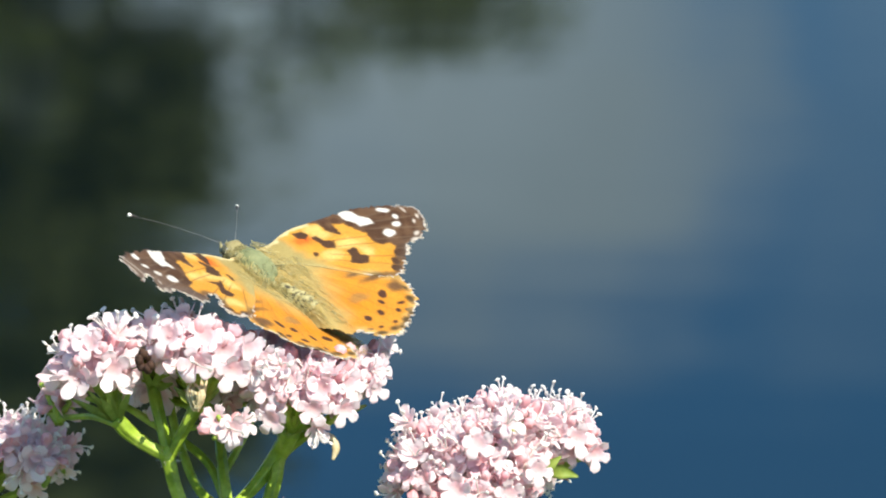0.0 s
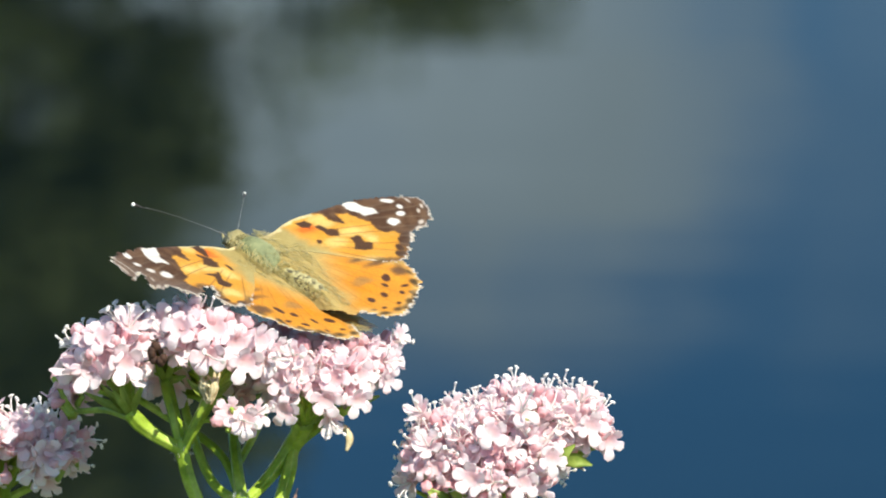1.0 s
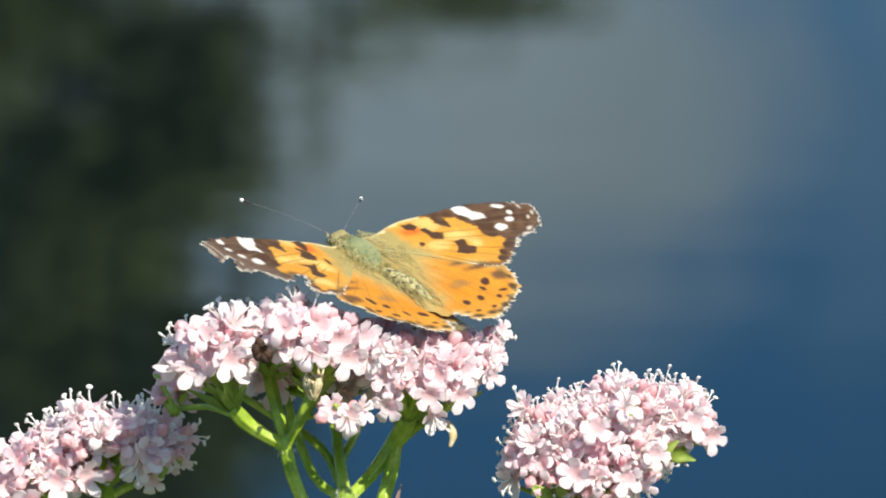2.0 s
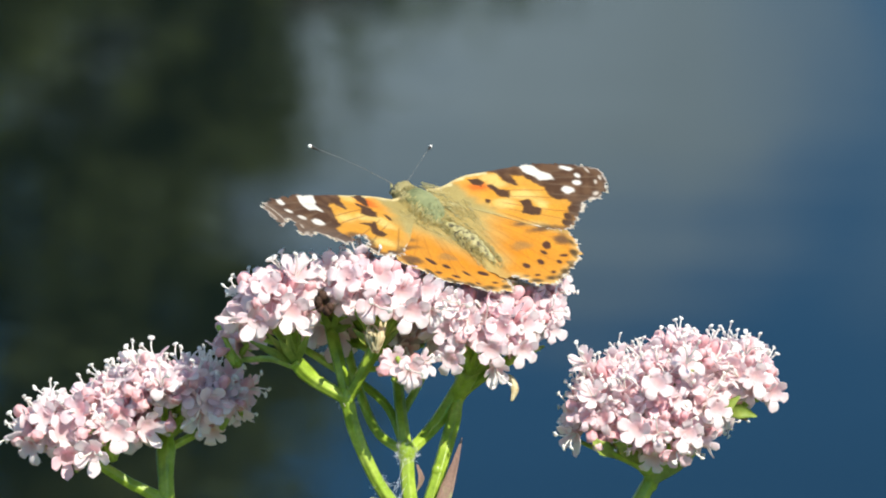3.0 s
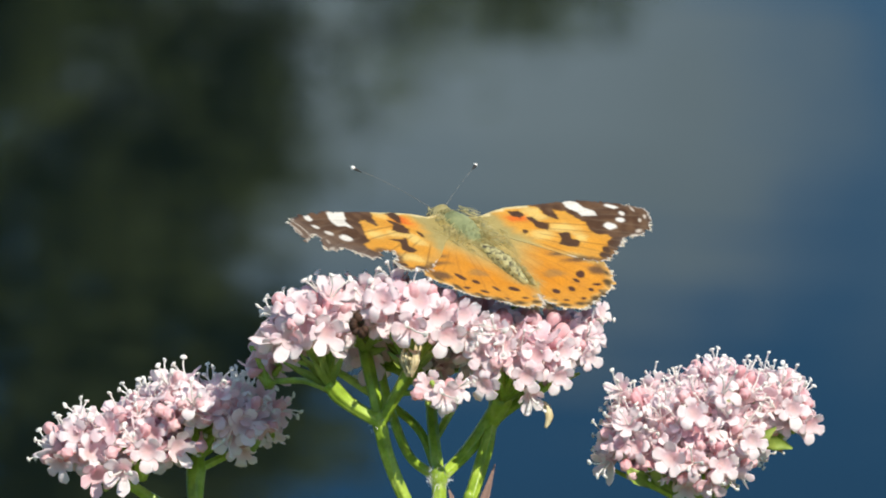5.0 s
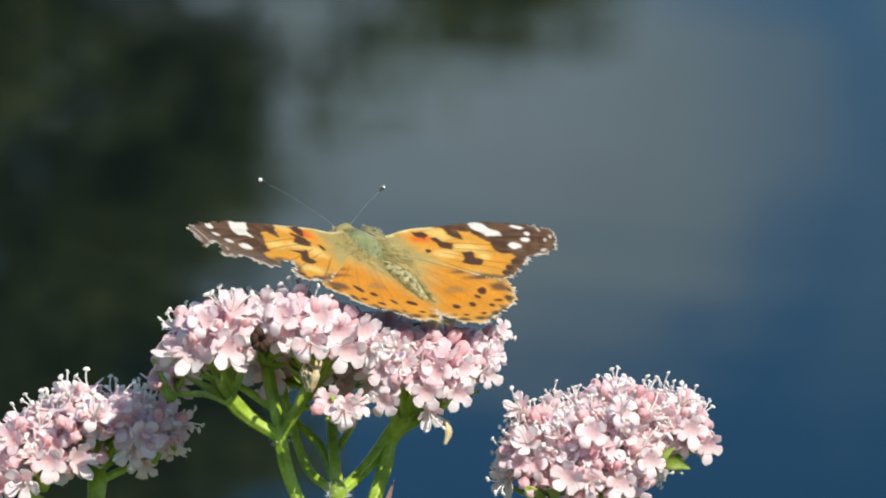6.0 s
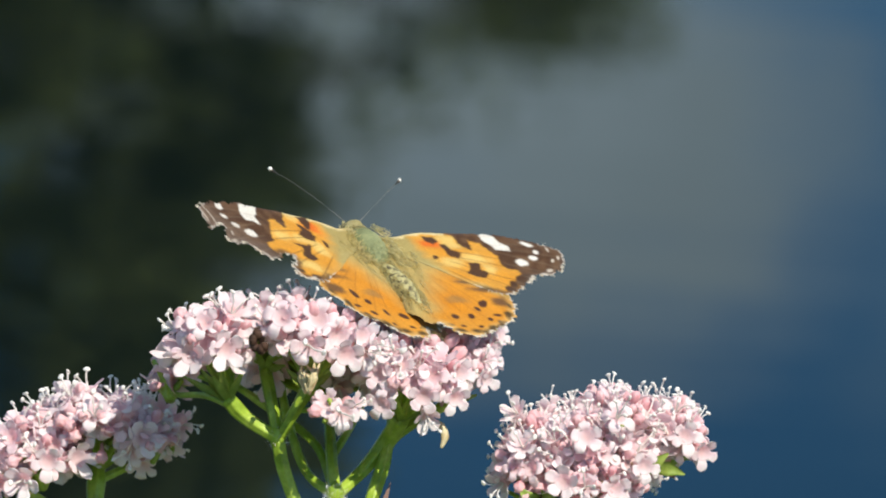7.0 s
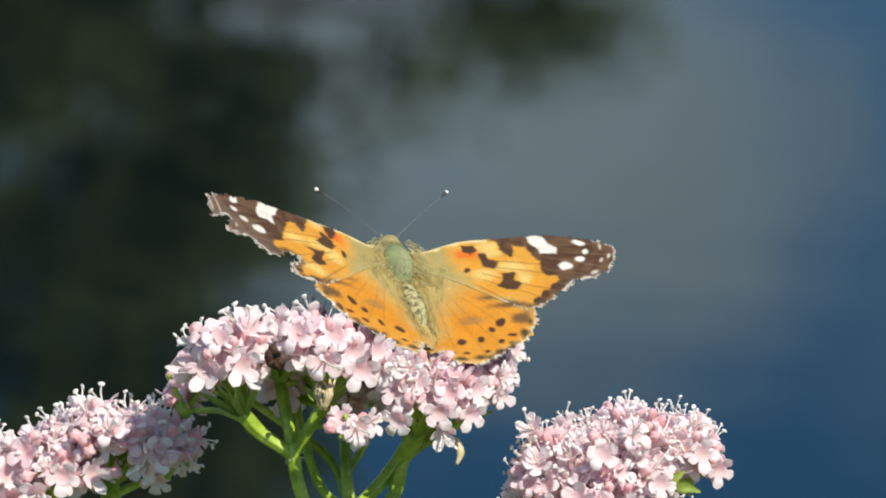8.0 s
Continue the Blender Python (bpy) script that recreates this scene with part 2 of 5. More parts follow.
REDLEAF = leaf_material("red_leaf_tip", 0.9785, 180.0, ((0.05, (0.012, 0.008, 0.006)), (0.25, (0.03, 0.012, 0.008)), (0.42, (0.42, 0.07, 0.012)), (0.66, (0.55, 0.26, 0.03)), (0.9, (0.24, 0.32, 0.04))), 0.4)
SILK = material("spider_silk", ((0.8, 0.8, 0.8), (0.9, 0.9, 0.9)), 900, 0.3)
FRINGE = material("wing_fringe", ((0.62, 0.54, 0.42), (0.85, 0.80, 0.70)), 900, 0.7, translucent=0.3)
WING = wing_material("wing_scales", 0.16)
FUZZ = material("olive_hair", ((0.52, 0.46, 0.20), (0.62, 0.55, 0.28), (0.70, 0.64, 0.38)), 900, 0.6, translucent=0.6)
MOSS = material("moss_hair", ((0.30, 0.32, 0.16), (0.41, 0.41, 0.22), (0.50, 0.48, 0.27)), 700, 0.6, translucent=0.4)
THORAX = material("thorax_hair", ((0.15, 0.175, 0.075), (0.22, 0.245, 0.11), (0.30, 0.31, 0.15)), 330, 0.75, 0.00012, finer=0.15)
ABDOMEN = material("abdomen_scales", ((0.05, 0.042, 0.02), (0.14, 0.12, 0.055), (0.36, 0.32, 0.14), (0.46, 0.41, 0.20)), 1500, 0.7, 0.0001, stops=(0.36, 0.43, 0.49, 0.7))
EYE = material("eye_facets", ((0.03, 0.03, 0.02), (0.10, 0.10, 0.06)), 1500, 0.2)
SHAFT = material("antenna_shaft", ((0.13, 0.12, 0.10), (0.28, 0.27, 0.24)), 500, 0.5)
CLUB = material("antenna_club", ((0.02, 0.016, 0.012), (0.06, 0.05, 0.04)), 900, 0.35)
TIP = material("antenna_tip", ((0.85, 0.8, 0.7), (0.95, 0.93, 0.88)), 900, 0.4)
EARTH = material("bank_earth", ((0.05, 0.07, 0.02), (0.10, 0.13, 0.04), (0.16, 0.13, 0.08)), 1.5, 0.9, 0.02, finer=0.4)
LEAF = material("tree_leaf", ((0.05, 0.075, 0.016), (0.095, 0.13, 0.03), (0.12, 0.155, 0.05)), 0.9, 0.85, translucent=0.2, finer=0.2)
BARK = material("tree_bark", ((0.05, 0.04, 0.03), (0.13, 0.10, 0.08)), 6, 0.9, 0.02, finer=0.3)
WATER = water_material()


# ---- building helpers ----
def part(name, bm, mat, parent=None, label="", smooth=True):
    """One mesh object from a bmesh, under a thing or a part, or at the top when there is no parent."""
    me = bpy.data.meshes.new(name)
    bm.to_mesh(me)
    bm.free()
    for m in mat if isinstance(mat, (list, tuple)) else [mat]:
        me.materials.append(m)
    if smooth:
        me.shade_smooth()
    ob = new(name, me)
    ob.parent = parent
    return tagged(ob, label)


def thing(name, place, label, category, group=""):
    ob = new(name)
    ob.empty_display_size = 0.01
    ob.matrix_basis = place if isinstance(place, Matrix) else Matrix.Translation(place)
    return tagged(ob, label, category, group)


def spot(x, y, z=0.0):
    """A place beside the subject: millimetres to the right, up and towards the viewer from the middle."""
    return MIDDLE + (RIGHT * x + UP * y + NEAR * z) / 1000


def smooth_line(points, steps=6):
    """A Catmull-Rom line through the points."""
    pts = [Vector(p) for p in points]
    pts = [2 * pts[0] - pts[1], *pts, 2 * pts[-1] - pts[-2]]
    out = []
    for i in range(1, len(pts) - 2):
        a, b, c, d = pts[i - 1:i + 3]
        for k in range(steps):
            t = k / steps
            out.append(0.5 * (2 * b + (c - a) * t + (2 * a - 5 * b + 4 * c - d) * t * t + (3 * b - a - 3 * c + d) * t ** 3))
    return out + [pts[-2]]


def tube(bm, line, radii, sides=8, index=0, flat=1.0):
    """A closed tube along a line; radii run from its start to its end."""
    rings, x = [], None
    n = len(line)
    for i, p in enumerate(line):
        way = (line[min(i + 1, n - 1)] - line[max(i - 1, 0)]).normalized()
        x = way.orthogonal().normalized() if x is None else (x - way * x.dot(way)).normalized()
        y = way.cross(x)
        f = i / (n - 1) * (len(radii) - 1)
        k = min(int(f), len(radii) - 2)
        r = radii[k] + (radii[k + 1] - radii[k]) * (f - k)
        rib = 0.09 if sides == 24 else 0.0
        rings.append([bm.verts.new(p + r * (1 + rib * math.cos(6 * a + 0.5)) * (math.cos(a) * x + flat * math.sin(a) * y)) for a in (2 * math.pi * j / sides for j in range(sides))])
    for a, b in zip(rings, rings[1:]):
        for j in range(sides):
            bm.faces.new((a[j], a[(j + 1) % sides], b[(j + 1) % sides], b[j])).material_index = index
    for ring, turn_ in ((rings[0], -1), (rings[-1], 1)):
        bm.faces.new(ring[::turn_]).material_index = index


def lathe(bm, profile, sides=12, index=0, matrix=None):
    """A round body from (radius, height) pairs; ends of no radius close to a point."""
    m = matrix or Matrix()
    rings = []
    for r, z in profile:
        if r < 1e-9:
            rings.append([bm.verts.new(m @ Vector((0, 0, z)))])
        else:
            rings.append([bm.verts.new(m @ Vector((r * math.cos(a), r * math.sin(a), z))) for a in (2 * math.pi * j / sides for j in range(sides))])
    for a, b in zip(rings, rings[1:]):
        for j in range(sides):
            k = (j + 1) % sides
            loop = [a[0], b[k], b[j]] if len(a) == 1 else [a[j], a[k], b[0]] if len(b) == 1 else [a[j], a[k], b[k], b[j]]
            bm.faces.new(loop).material_index = index


def facing(place, way, roll=0.0):
    """A pose whose z axis points along way."""
    return Matrix.Translation(place) @ Vector(way).to_track_quat("Z", "Y").to_matrix().to_4x4() @ Matrix.Rotation(roll, 4, "Z")


# ---- ground, water, far tree ----
def land_height(x, y):
    """The near bank, the basin of the pond and the far shore."""
    edge = 2.0 + 0.25 * math.sin(x * 0.9) + 0.1 * math.sin(2.3 * x + 1)
    far = 24 + 1.2 * math.sin(x * 0.13) + 0.4 * math.sin(x * 0.7)
    side = 34 + 2 * math.sin(y * 0.3)
    d = min(y - edge, far - y, side - abs(x))
    return 0.12 + 0.03 * noise.noise((x * 1.3, y * 1.3, 0)) if d < 0 and y < 10 else 0.35 + 0.2 * noise.noise((x * 0.2, y * 0.2, 3)) if d < 0 else max(-0.7, 0.12 - 0.45 * d)


def ground():
    bm = bmesh.new()
    span = [-2500, -700, -250, -100, -60, -45] + [-38 + i for i in range(34)] + [-4 + 0.2 * i for i in range(41)] + [5 + i for i in range(34)] + [45, 60, 100, 250, 700, 2500]
    deep = [-2500, -500, -100, -30, -10, -5, -3, -2, -1, 0, 0.5, 1] + [1.3 + 0.15 * i for i in range(14)] + [3.6 + 0.8 * i for i in range(38)] + [36, 42, 60, 100, 250, 700, 2500]
    grid = [[bm.verts.new((x, y, land_height(x, y))) for x in span] for y in deep]
    for a, b in zip(grid, grid[1:]):
        for i in range(len(span) - 1):
            bm.faces.new((a[i], a[i + 1], b[i + 1], b[i]))
    tagged(part("ground", bm, EARTH), "grassy earth banks round a pond", "ground", kind="structure")
    bm = bmesh.new()
    bm.faces.new([bm.verts.new(v) for v in ((-37, 1.5, 0), (37, 1.5, 0), (37, 27, 0), (-37, 27, 0))])
    return tagged(part("water", bm, WATER, smooth=False), "dark, barely rippled pond water mirroring sky and trees", "water", kind="structure")


def tree(base, crown_parts, open_places, label, seed):
    """A leafy tree: tapered trunk, limbs to each bough, and clumps of small leaves."""
    rnd = random.Random(seed)
    t = thing("tree", base, label, "tree")
    bm = bmesh.new()
    top = Vector((0.3, 0, 8.0))
    tube(bm, smooth_line([(0, 0, -0.3), (0.1, 0, 2.5), (0.0, 0.1, 5), top], 5), (0.34, 0.24, 0.16, 0.05), 10)
    for c, size, count in crown_parts:
        c = Vector(c) - base
        root = Vector((0.05, 0, max(2.0, min(7.5, c.z - 1.2))))
        tube(bm, smooth_line([root, root.lerp(c, 0.5) + Vector((0, 0, 0.3)), c], 4), (0.10, 0.05, 0.015), 6)
    part("trunk", bm, BARK, t)
    verts, faces = [], []
    for c, size, count in crown_parts:
        c = Vector(c) - base
        for _ in range(count):
            d = Vector((rnd.gauss(0, 1), rnd.gauss(0, 1), rnd.gauss(0, 1))).normalized()
            clump = c + Vector((d.x * size[0], d.y * size[1], d.z * size[2])) * rnd.uniform(0.35, 1.0) ** 0.6
            if any(((clump.x - gx) / gw) ** 2 + ((clump.z - 0.25 * clump.y - gz) / gh) ** 2 < 1 for gx, gz, gw, gh in open_places) and rnd.random() < 0.75:
                continue
            for _ in range(rnd.randint(22, 40)):
                p = clump + Vector((rnd.gauss(0, 0.13), rnd.gauss(0, 0.13), rnd.gauss(0, 0.10)))
                a = Vector((rnd.gauss(0, 1), rnd.gauss(0, 1), rnd.gauss(0, 0.7))).normalized()
                b = a.orthogonal().normalized()
                long, wide = rnd.uniform(0.05, 0.09), rnd.uniform(0.02, 0.035)
                k = len(verts)
                verts += [p - a * long, p + b * wide + a.cross(b) * 0.008, p + a * long, p - b * wide + a.cross(b) * 0.008]
                faces += [(k, k + 1, k + 2), (k, k + 2, k + 3)]
    me = bpy.data.meshes.new("crown")
    me.from_pydata(verts, [], faces)
    me.materials.append(LEAF)
    crown = new("crown", me)
    crown.parent = t
    tagged(crown, kind="stuff")


pond = ground()
tree(Vector((-4.6, 30, 0.3)), [
    ((-4.9, 30, 6.2), (3.2, 2.6, 3.4), 420),
    ((-2.05, 29.8, 5.4), (1.7, 1.3, 1.1), 320),
    ((-1.6, 29.8, 6.7), (1.3, 1.1, 1.0), 170),
    ((-2.5, 29.8, 4.2), (1.6, 1.2, 0.9), 190),
    ((-0.72, 29.7, 5.3), (0.22, 0.4, 0.4), 20),
    ((-0.85, 29.7, 5.65), (0.3, 0.4, 0.3), 18),
    ((-0.95, 29.7, 6.1), (0.4, 0.5, 0.4), 20),
    ((-0.62, 29.7, 6.3), (0.28, 0.4, 0.25), 14),
    ((-1.15, 29.7, 6.75), (0.35, 0.5, 0.4), 22),
    ((0.2, 29.6, 4.86), (0.15, 0.3, 0.06), 7),
    ((0.40, 29.6, 4.76), (0.12, 0.3, 0.04), 4),
    ((-0.16, 29.6, 5.06), (0.05, 0.3, 0.05), 2),
], [(3.62, 5.12, 0.17, 0.13), (3.40, 5.2, 0.13, 0.11), (3.8, 4.72, 0.12, 0.1), (3.92, 5.62, 0.12, 0.1), (3.3, 5.65, 0.18, 0.1)], "leafy green tree on the far shore of the pond", 4)


# ---- valerian ----
def floret_mesh(name, wide, seed):
    """A funnel flower with five rounded lobes of slight thickness; wide is its radius in millimetres."""
    rnd = random.Random(seed)
    bm = bmesh.new()
    lathe(bm, [(0.16, -1.5), (0.22, -0.95), (0.29, -0.45), (0.39, -0.16), (0.48, -0.03), (0.44, -0.04), (0.33, -0.13), (0.19, -0.24), (0, -0.28)], 15)
    cup = (0.1, 0.25, -0.1, 0.6, 0.1, 0.4)[seed % 6]
    for k in range(5):
        a = 2 * math.pi * (k + rnd.uniform(-0.07, 0.07)) / 5 - math.pi / 2
        long, fat, bend, tip = rnd.uniform(0.84, 1.1) + 0.2 * (k == 0), rnd.uniform(0.82, 1.07), cup + rnd.uniform(-0.3, 0.14), rnd.uniform(-0.35, 0.1)
        twist, lift = rnd.uniform(-0.25, 0.25), 0.035 * (k % 2)
        sheets = []
        for down in (0.0, -0.022):
            rows = []
            for i in range(8):
                s = i / 7
                half = fat * (0.25 + 0.12 * math.sin(min(1.0, s / 0.66) * math.pi / 2)) * math.sqrt(max(0.02, 1 - max(0.0, (s - 0.55) / 0.46) ** 2.4))
                row = []
                for j in range(7):
                    u = (j - 3) / 3
                    r = 0.38 + (0.58 * long) * s - 0.05 * u * u * s
                    z = -0.1 + 0.16 * math.sin(min(1, s * 2.2) * 1.57) + bend * s * s + tip * max(0, s - 0.6) ** 2 * 2 + (0.06 - 0.06 * s) * u * u + twist * u * half * s + down + lift
                    row.append(bm.verts.new(Vector((r * math.cos(a) - u * half * math.sin(a), r * math.sin(a) + u * half * math.cos(a), z))))
                rows.append(row)
            sheets.append(rows)
        for s, rows in enumerate(sheets):
            for p, q in zip(rows, rows[1:]):
                for j in range(6):
                    bm.faces.new((p[j], q[j], q[j + 1], p[j + 1]) if s == 0 else (p[j], p[j + 1], q[j + 1], q[j]))
        top, low = sheets
        rim = [(i, 0) for i in range(8)] + [(7, j) for j in range(1, 7)] + [(i, 6) for i in range(6, -1, -1)]
        for (i, j), (k2, l) in zip(rim, rim[1:]):
            bm.faces.new((top[i][j], low[i][j], low[k2][l], top[k2][l]))
    for v in bm.verts:
        v.co *= wide / 1000
    me = bpy.data.meshes.new(name)
    bm.to_mesh(me)
    bm.free()
    me.materials.append(PETAL)
    me.shade_smooth()
    return me


def stamen_mesh(name, wide, seed):
    """White threads with knobs that stand out of the throat."""
    rnd = random.Random(seed)
    bm = bmesh.new()
    for i in range(2 + seed % 2):
        a = 2 * math.pi * (i + rnd.uniform(-0.2, 0.2)) / 3
        out, long = rnd.uniform(0.2, 0.8), rnd.uniform(0.55, 1.2)
        d = Vector((math.cos(a), math.sin(a), 0))
        line = smooth_line([Vector((0, 0, -0.5)), d * out * 0.4 + Vector((0, 0, long * 0.5)), d * out + Vector((0, 0, long))], 4)
        line = [p * wide / 1000 for p in line]
        tube(bm, line, (0.00014, 0.00011, 0.00011), 5)
        lathe(bm, [(0, -0.00022), (0.0003, -0.00014), (0.0004, 0.00004), (0.0003, 0.0002), (0.0001, 0.00028), (0, 0.00024)], 8, 1, Matrix.Translation(line[-1]) @ Matrix.Rotation(rnd.uniform(0, 1.5), 4, d) @ Matrix.Diagonal((rnd.uniform(0.6, 0.9), rnd.uniform(1.0, 1.35), 0.8, 1)))
    me = bpy.data.meshes.new(name)
    bm.to_mesh(me)
    bm.free()
    me.materials.append(ANTHER)
    me.materials.append(ANTHER)
    me.shade_smooth()
    return me


def bud_mesh(name, wide, seed):
    """A closed bud: a ribbed round head on a short tube."""
    bm = bmesh.new()
    lathe(bm, [(0.1, -1.3), (0.13, -0.8), (0.19, -0.4), (0.31, -0.1), (0.40, 0.2), (0.42, 0.46), (0.36, 0.7), (0.22, 0.87), (0.08, 0.93), (0, 0.90)], 20)
    for v in bm.verts:
        a = math.atan2(v.co.y, v.co.x)
        h = max(0.0, v.co.z)
        v.co.xy *= 1 + (0.05 + 0.16 * h) * math.cos(5 * a + seed) * (v.co.z > -0.2)
        v.co.x += 0.06 * (seed - 1) * h
        v.co *= wide / 1000
    me = bpy.data.meshes.new(name)
    bm.to_mesh(me)
    bm.free()
    me.materials.append(BUD)
    me.shade_smooth()
    return me


FLORETS = [floret_mesh("floret", 2.5, s) for s in range(6)]
STAMENS = [stamen_mesh("stamen", 2.75, s) for s in range(6)]
BUDS = [bud_mesh("bud", 2.2, s) for s in range(3)]


# the butterfly's seat: no floret pushes up through its wings
SEAT, SEAT_AT = Vector((0.33, 0.82, 0.46)), Vector((-1.3, 12.5, -8))


def hairs(bm, roots, long, lean, rnd, width=0.00005):
    """Fine tapering hairs from roots (place, outward way), combed towards lean."""
    for p, way in roots:
        d = (way + lean + Vector((rnd.gauss(0, 0.18), rnd.gauss(0, 0.18), rnd.gauss(0, 0.14)))).normalized()
        s = d.orthogonal().normalized()
        s = Matrix.Rotation(rnd.uniform(0, 6.28), 3, d) @ s
        ln = long * rnd.uniform(0.5, 1.2)
        bend = way * ln * 0.15
        a, b = bm.verts.new(p - s * width), bm.verts.new(p + s * width)
        c, e = bm.verts.new(p + d * ln * 0.55 + bend + s * width * 0.7), bm.verts.new(p + d * ln * 0.55 + bend - s * width * 0.7)
        tip = bm.verts.new(p + d * ln)
        bm.faces.new((a, b, c, e))
        bm.faces.new((e, c, tip))


def umbel(plant, root, clusters, singles, seed, bare=0.34, clear=(), raised=0.25):
    """Florets, buds and their stalks over the rounded clusters; singles are florets (buds where the size is negative) set one by one; clear are round gaps in the front."""
    rnd = random.Random(seed)
    stalks = bmesh.new()
    placed = []

    def kept_free(q):
        seat = SEAT.dot(q - SEAT_AT) > (-2.0 if q.y > 1.2 else -0.7) and (q - Vector((5, 6.2, -1.6))).length < 13
        return seat or q.z > 1 and any(math.hypot(q.x - x, q.y - y) < r for x, y, r in clear)

    def grow(p, way, node_, scale, kind, threads=True):
        base = p - way * 2.6 * scale / 1000
        m = Matrix.Translation(-root) @ facing(p, way, rnd.gauss(0, 0.45)) @ Matrix.Scale(scale, 4)
        if kind == "floret":
            k = rnd.randrange(6)
            f = new("floret", FLORETS[k])
            f.parent, f.matrix_basis = plant, m
            under_wing = (p - spot(4, 7, 1)).length < 0.0135
            if rnd.random() < (1.9 * bare if way.dot(UP) > 0.5 else 0.7 * bare) and threads and not under_wing:
                s = new("stamen", STAMENS[rnd.randrange(6)])
                s.parent = f
        else:
            f = new("bud", BUDS[rnd.randrange(3)])
            f.parent, f.matrix_basis = plant, m
        lathe(stalks, [(0.0001, -0.0016), (0.00034, -0.0012), (0.0004, -0.0006), (0.00042, 0.0)], 7, 1, Matrix.Translation(-root) @ facing(base, way))
        end = base - way * 0.0015
        mid = end.lerp(node_, 0.5) + (end - node_).length * 0.12 * UP
        tube(stalks, [v - root for v in smooth_line([node_, mid, end], 3)], (0.00062, 0.00046, 0.0003), 6)

    for x, y, z, scale in singles:
        q = Vector((x, y, z))
        centre, radius, _, _, _, fan = min(clusters, key=lambda c: sum(((u - v) / r) ** 2 for u, v, r in zip(q, c[0], c[1])))
        d = Vector([(u - v) / r for u, v, r in zip(q, centre, radius)]).normalized() + Vector((0, 0, 0.5))
        grow(spot(x, y, z), (RIGHT * d.x + UP * d.y + NEAR * d.z).normalized(), spot(*fan), abs(scale), "floret" if scale > 0 else "bud")
        placed.append(q)
    for (cx, cy, cz), (rx, ry, rz), count, scale, low, fan in clusters:
        node_ = spot(*fan)
        tries = 0
        mine = []
        while len(mine) < 1.4 * count and tries < 7000:
            tries += 1
            d = Vector((rnd.gauss(0, 1), rnd.gauss(0, 1), rnd.gauss(0, 1))).normalized()
            if d.y < low:
                continue
            q = Vector((cx + d.x * rx, cy + d.y * ry, cz + d.z * rz))
            gap = 3.0 * scale if tries < 3000 else 2.45 * scale
            if any((q - o).length < gap for o in placed):
                continue
            if kept_free(q):
                continue
            placed.append(q)
            mine.append((q, d))
        for q, d in mine:
            way = Vector((d.x / rx, d.y / ry, d.z / rz)).normalized() + Vector((rnd.gauss(0, 0.5), raised + rnd.gauss(0, 0.5), 0.05 + rnd.gauss(0, 0.45)))
            if way.dot(d) < 0.35:
                way += d * 0.9
            way = (RIGHT * way.x + UP * way.y + NEAR * way.z).normalized()
            lift = rnd.uniform(-1.6, 0.1)
            if kept_free(q + d * 1.6 + Vector((0, 1.0, 0))):
                lift = -1.6
            grow(spot(q.x + d.x * lift, q.y + d.y * lift, q.z + d.z * lift), way, node_, scale * rnd.uniform(0.84, 1.2), "floret")
        # the crowded flowers underneath, which close the head to the sun
        under, tries = [], 0
        while len(under) < 1.6 * count and tries < 4000 and rx > 3:
            tries += 1
            d = Vector((rnd.gauss(0, 1), rnd.gauss(0, 1), rnd.gauss(0, 1))).normalized()
            f = rnd.uniform(0.45, 0.84)
            q = Vector((cx + d.x * rx * f, cy + d.y * ry * f, cz + d.z * rz * f))
            if d.y < low or kept_free(q) or any((q - o).length < 2.2 * scale for o in under):
                continue
            under.append(q)
            way = (RIGHT * d.x + UP * (d.y + 0.5) + NEAR * d.z).normalized()
            grow(spot(*q), way, node_, scale * rnd.uniform(0.9, 1.15), "floret", False)
        buds, tries = 0, 0
        while buds < count * 0.75 and tries < 3000:
            tries += 1
            d = Vector((rnd.gauss(0, 1), rnd.gauss(0, 1), rnd.gauss(0, 1))).normalized()
            f = rnd.uniform(0.8, 1.0)
            q = Vector((cx + d.x * rx * f, cy + d.y * ry * f, cz + d.z * rz * f))
            if d.y < low - 0.05 or kept_free(q) or any((q - o).length < 1.65 * scale for o in placed):
                continue
            placed.append(q)
            buds += 1
            way = (RIGHT * d.x + UP * (d.y + 0.25) + NEAR * max(d.z, -0.2)).normalized()
            grow(spot(*q), way, node_, scale * rnd.uniform(0.7, 1.0), "bud")
    tagged(part("pedicel", stalks, [GREEN, CALYX], plant, "thin green flower stalks"), kind="stuff")


def branch(plant, root, points, radii, name="branch", mat=None, sides=24, flat=1.0):
    bm = bmesh.new()
    line = [spot(*p) - root for p in points]
    tube(bm, smooth_line(line, 6), [0.72 * r / 1000 for r in radii], sides, 0, flat)
    return part(name, bm, mat or GREEN, plant)


def node_knob(plant, root, place, radius):
    """The swollen joint where branches meet."""
    bm = bmesh.new()
    lathe(bm, [(0, -1.6), (0.6, -1.2), (0.86, -0.3), (0.88, 0.4), (0.6, 1.1), (0, 1.5)], 12)
    for v in bm.verts:
        v.co *= (1 + 0.12 * noise.noise(v.co * 2.3)) * radius / 1000
        v.co += spot(*place) - root
    return part("joint", bm, GREEN, plant)


def joint_hair(plant, root, places):
    rnd = random.Random(3)
    bm = bmesh.new()
    for place, radius in places:
        at_ = []
        for _ in range(70):
            d = Vector((rnd.gauss(0, 1), rnd.gauss(0, 1), rnd.gauss(0, 1))).normalized()
            at_.append((spot(*place) - root + d * radius / 1000, d))
        hairs(bm, at_, 0.0008, Vector((0, 0, 0.3)), rnd, 0.000022)
    return tagged(part("joint_hair", bm, SILK, plant, "fine white hairs on the stem joints", smooth=False), kind="stuff")


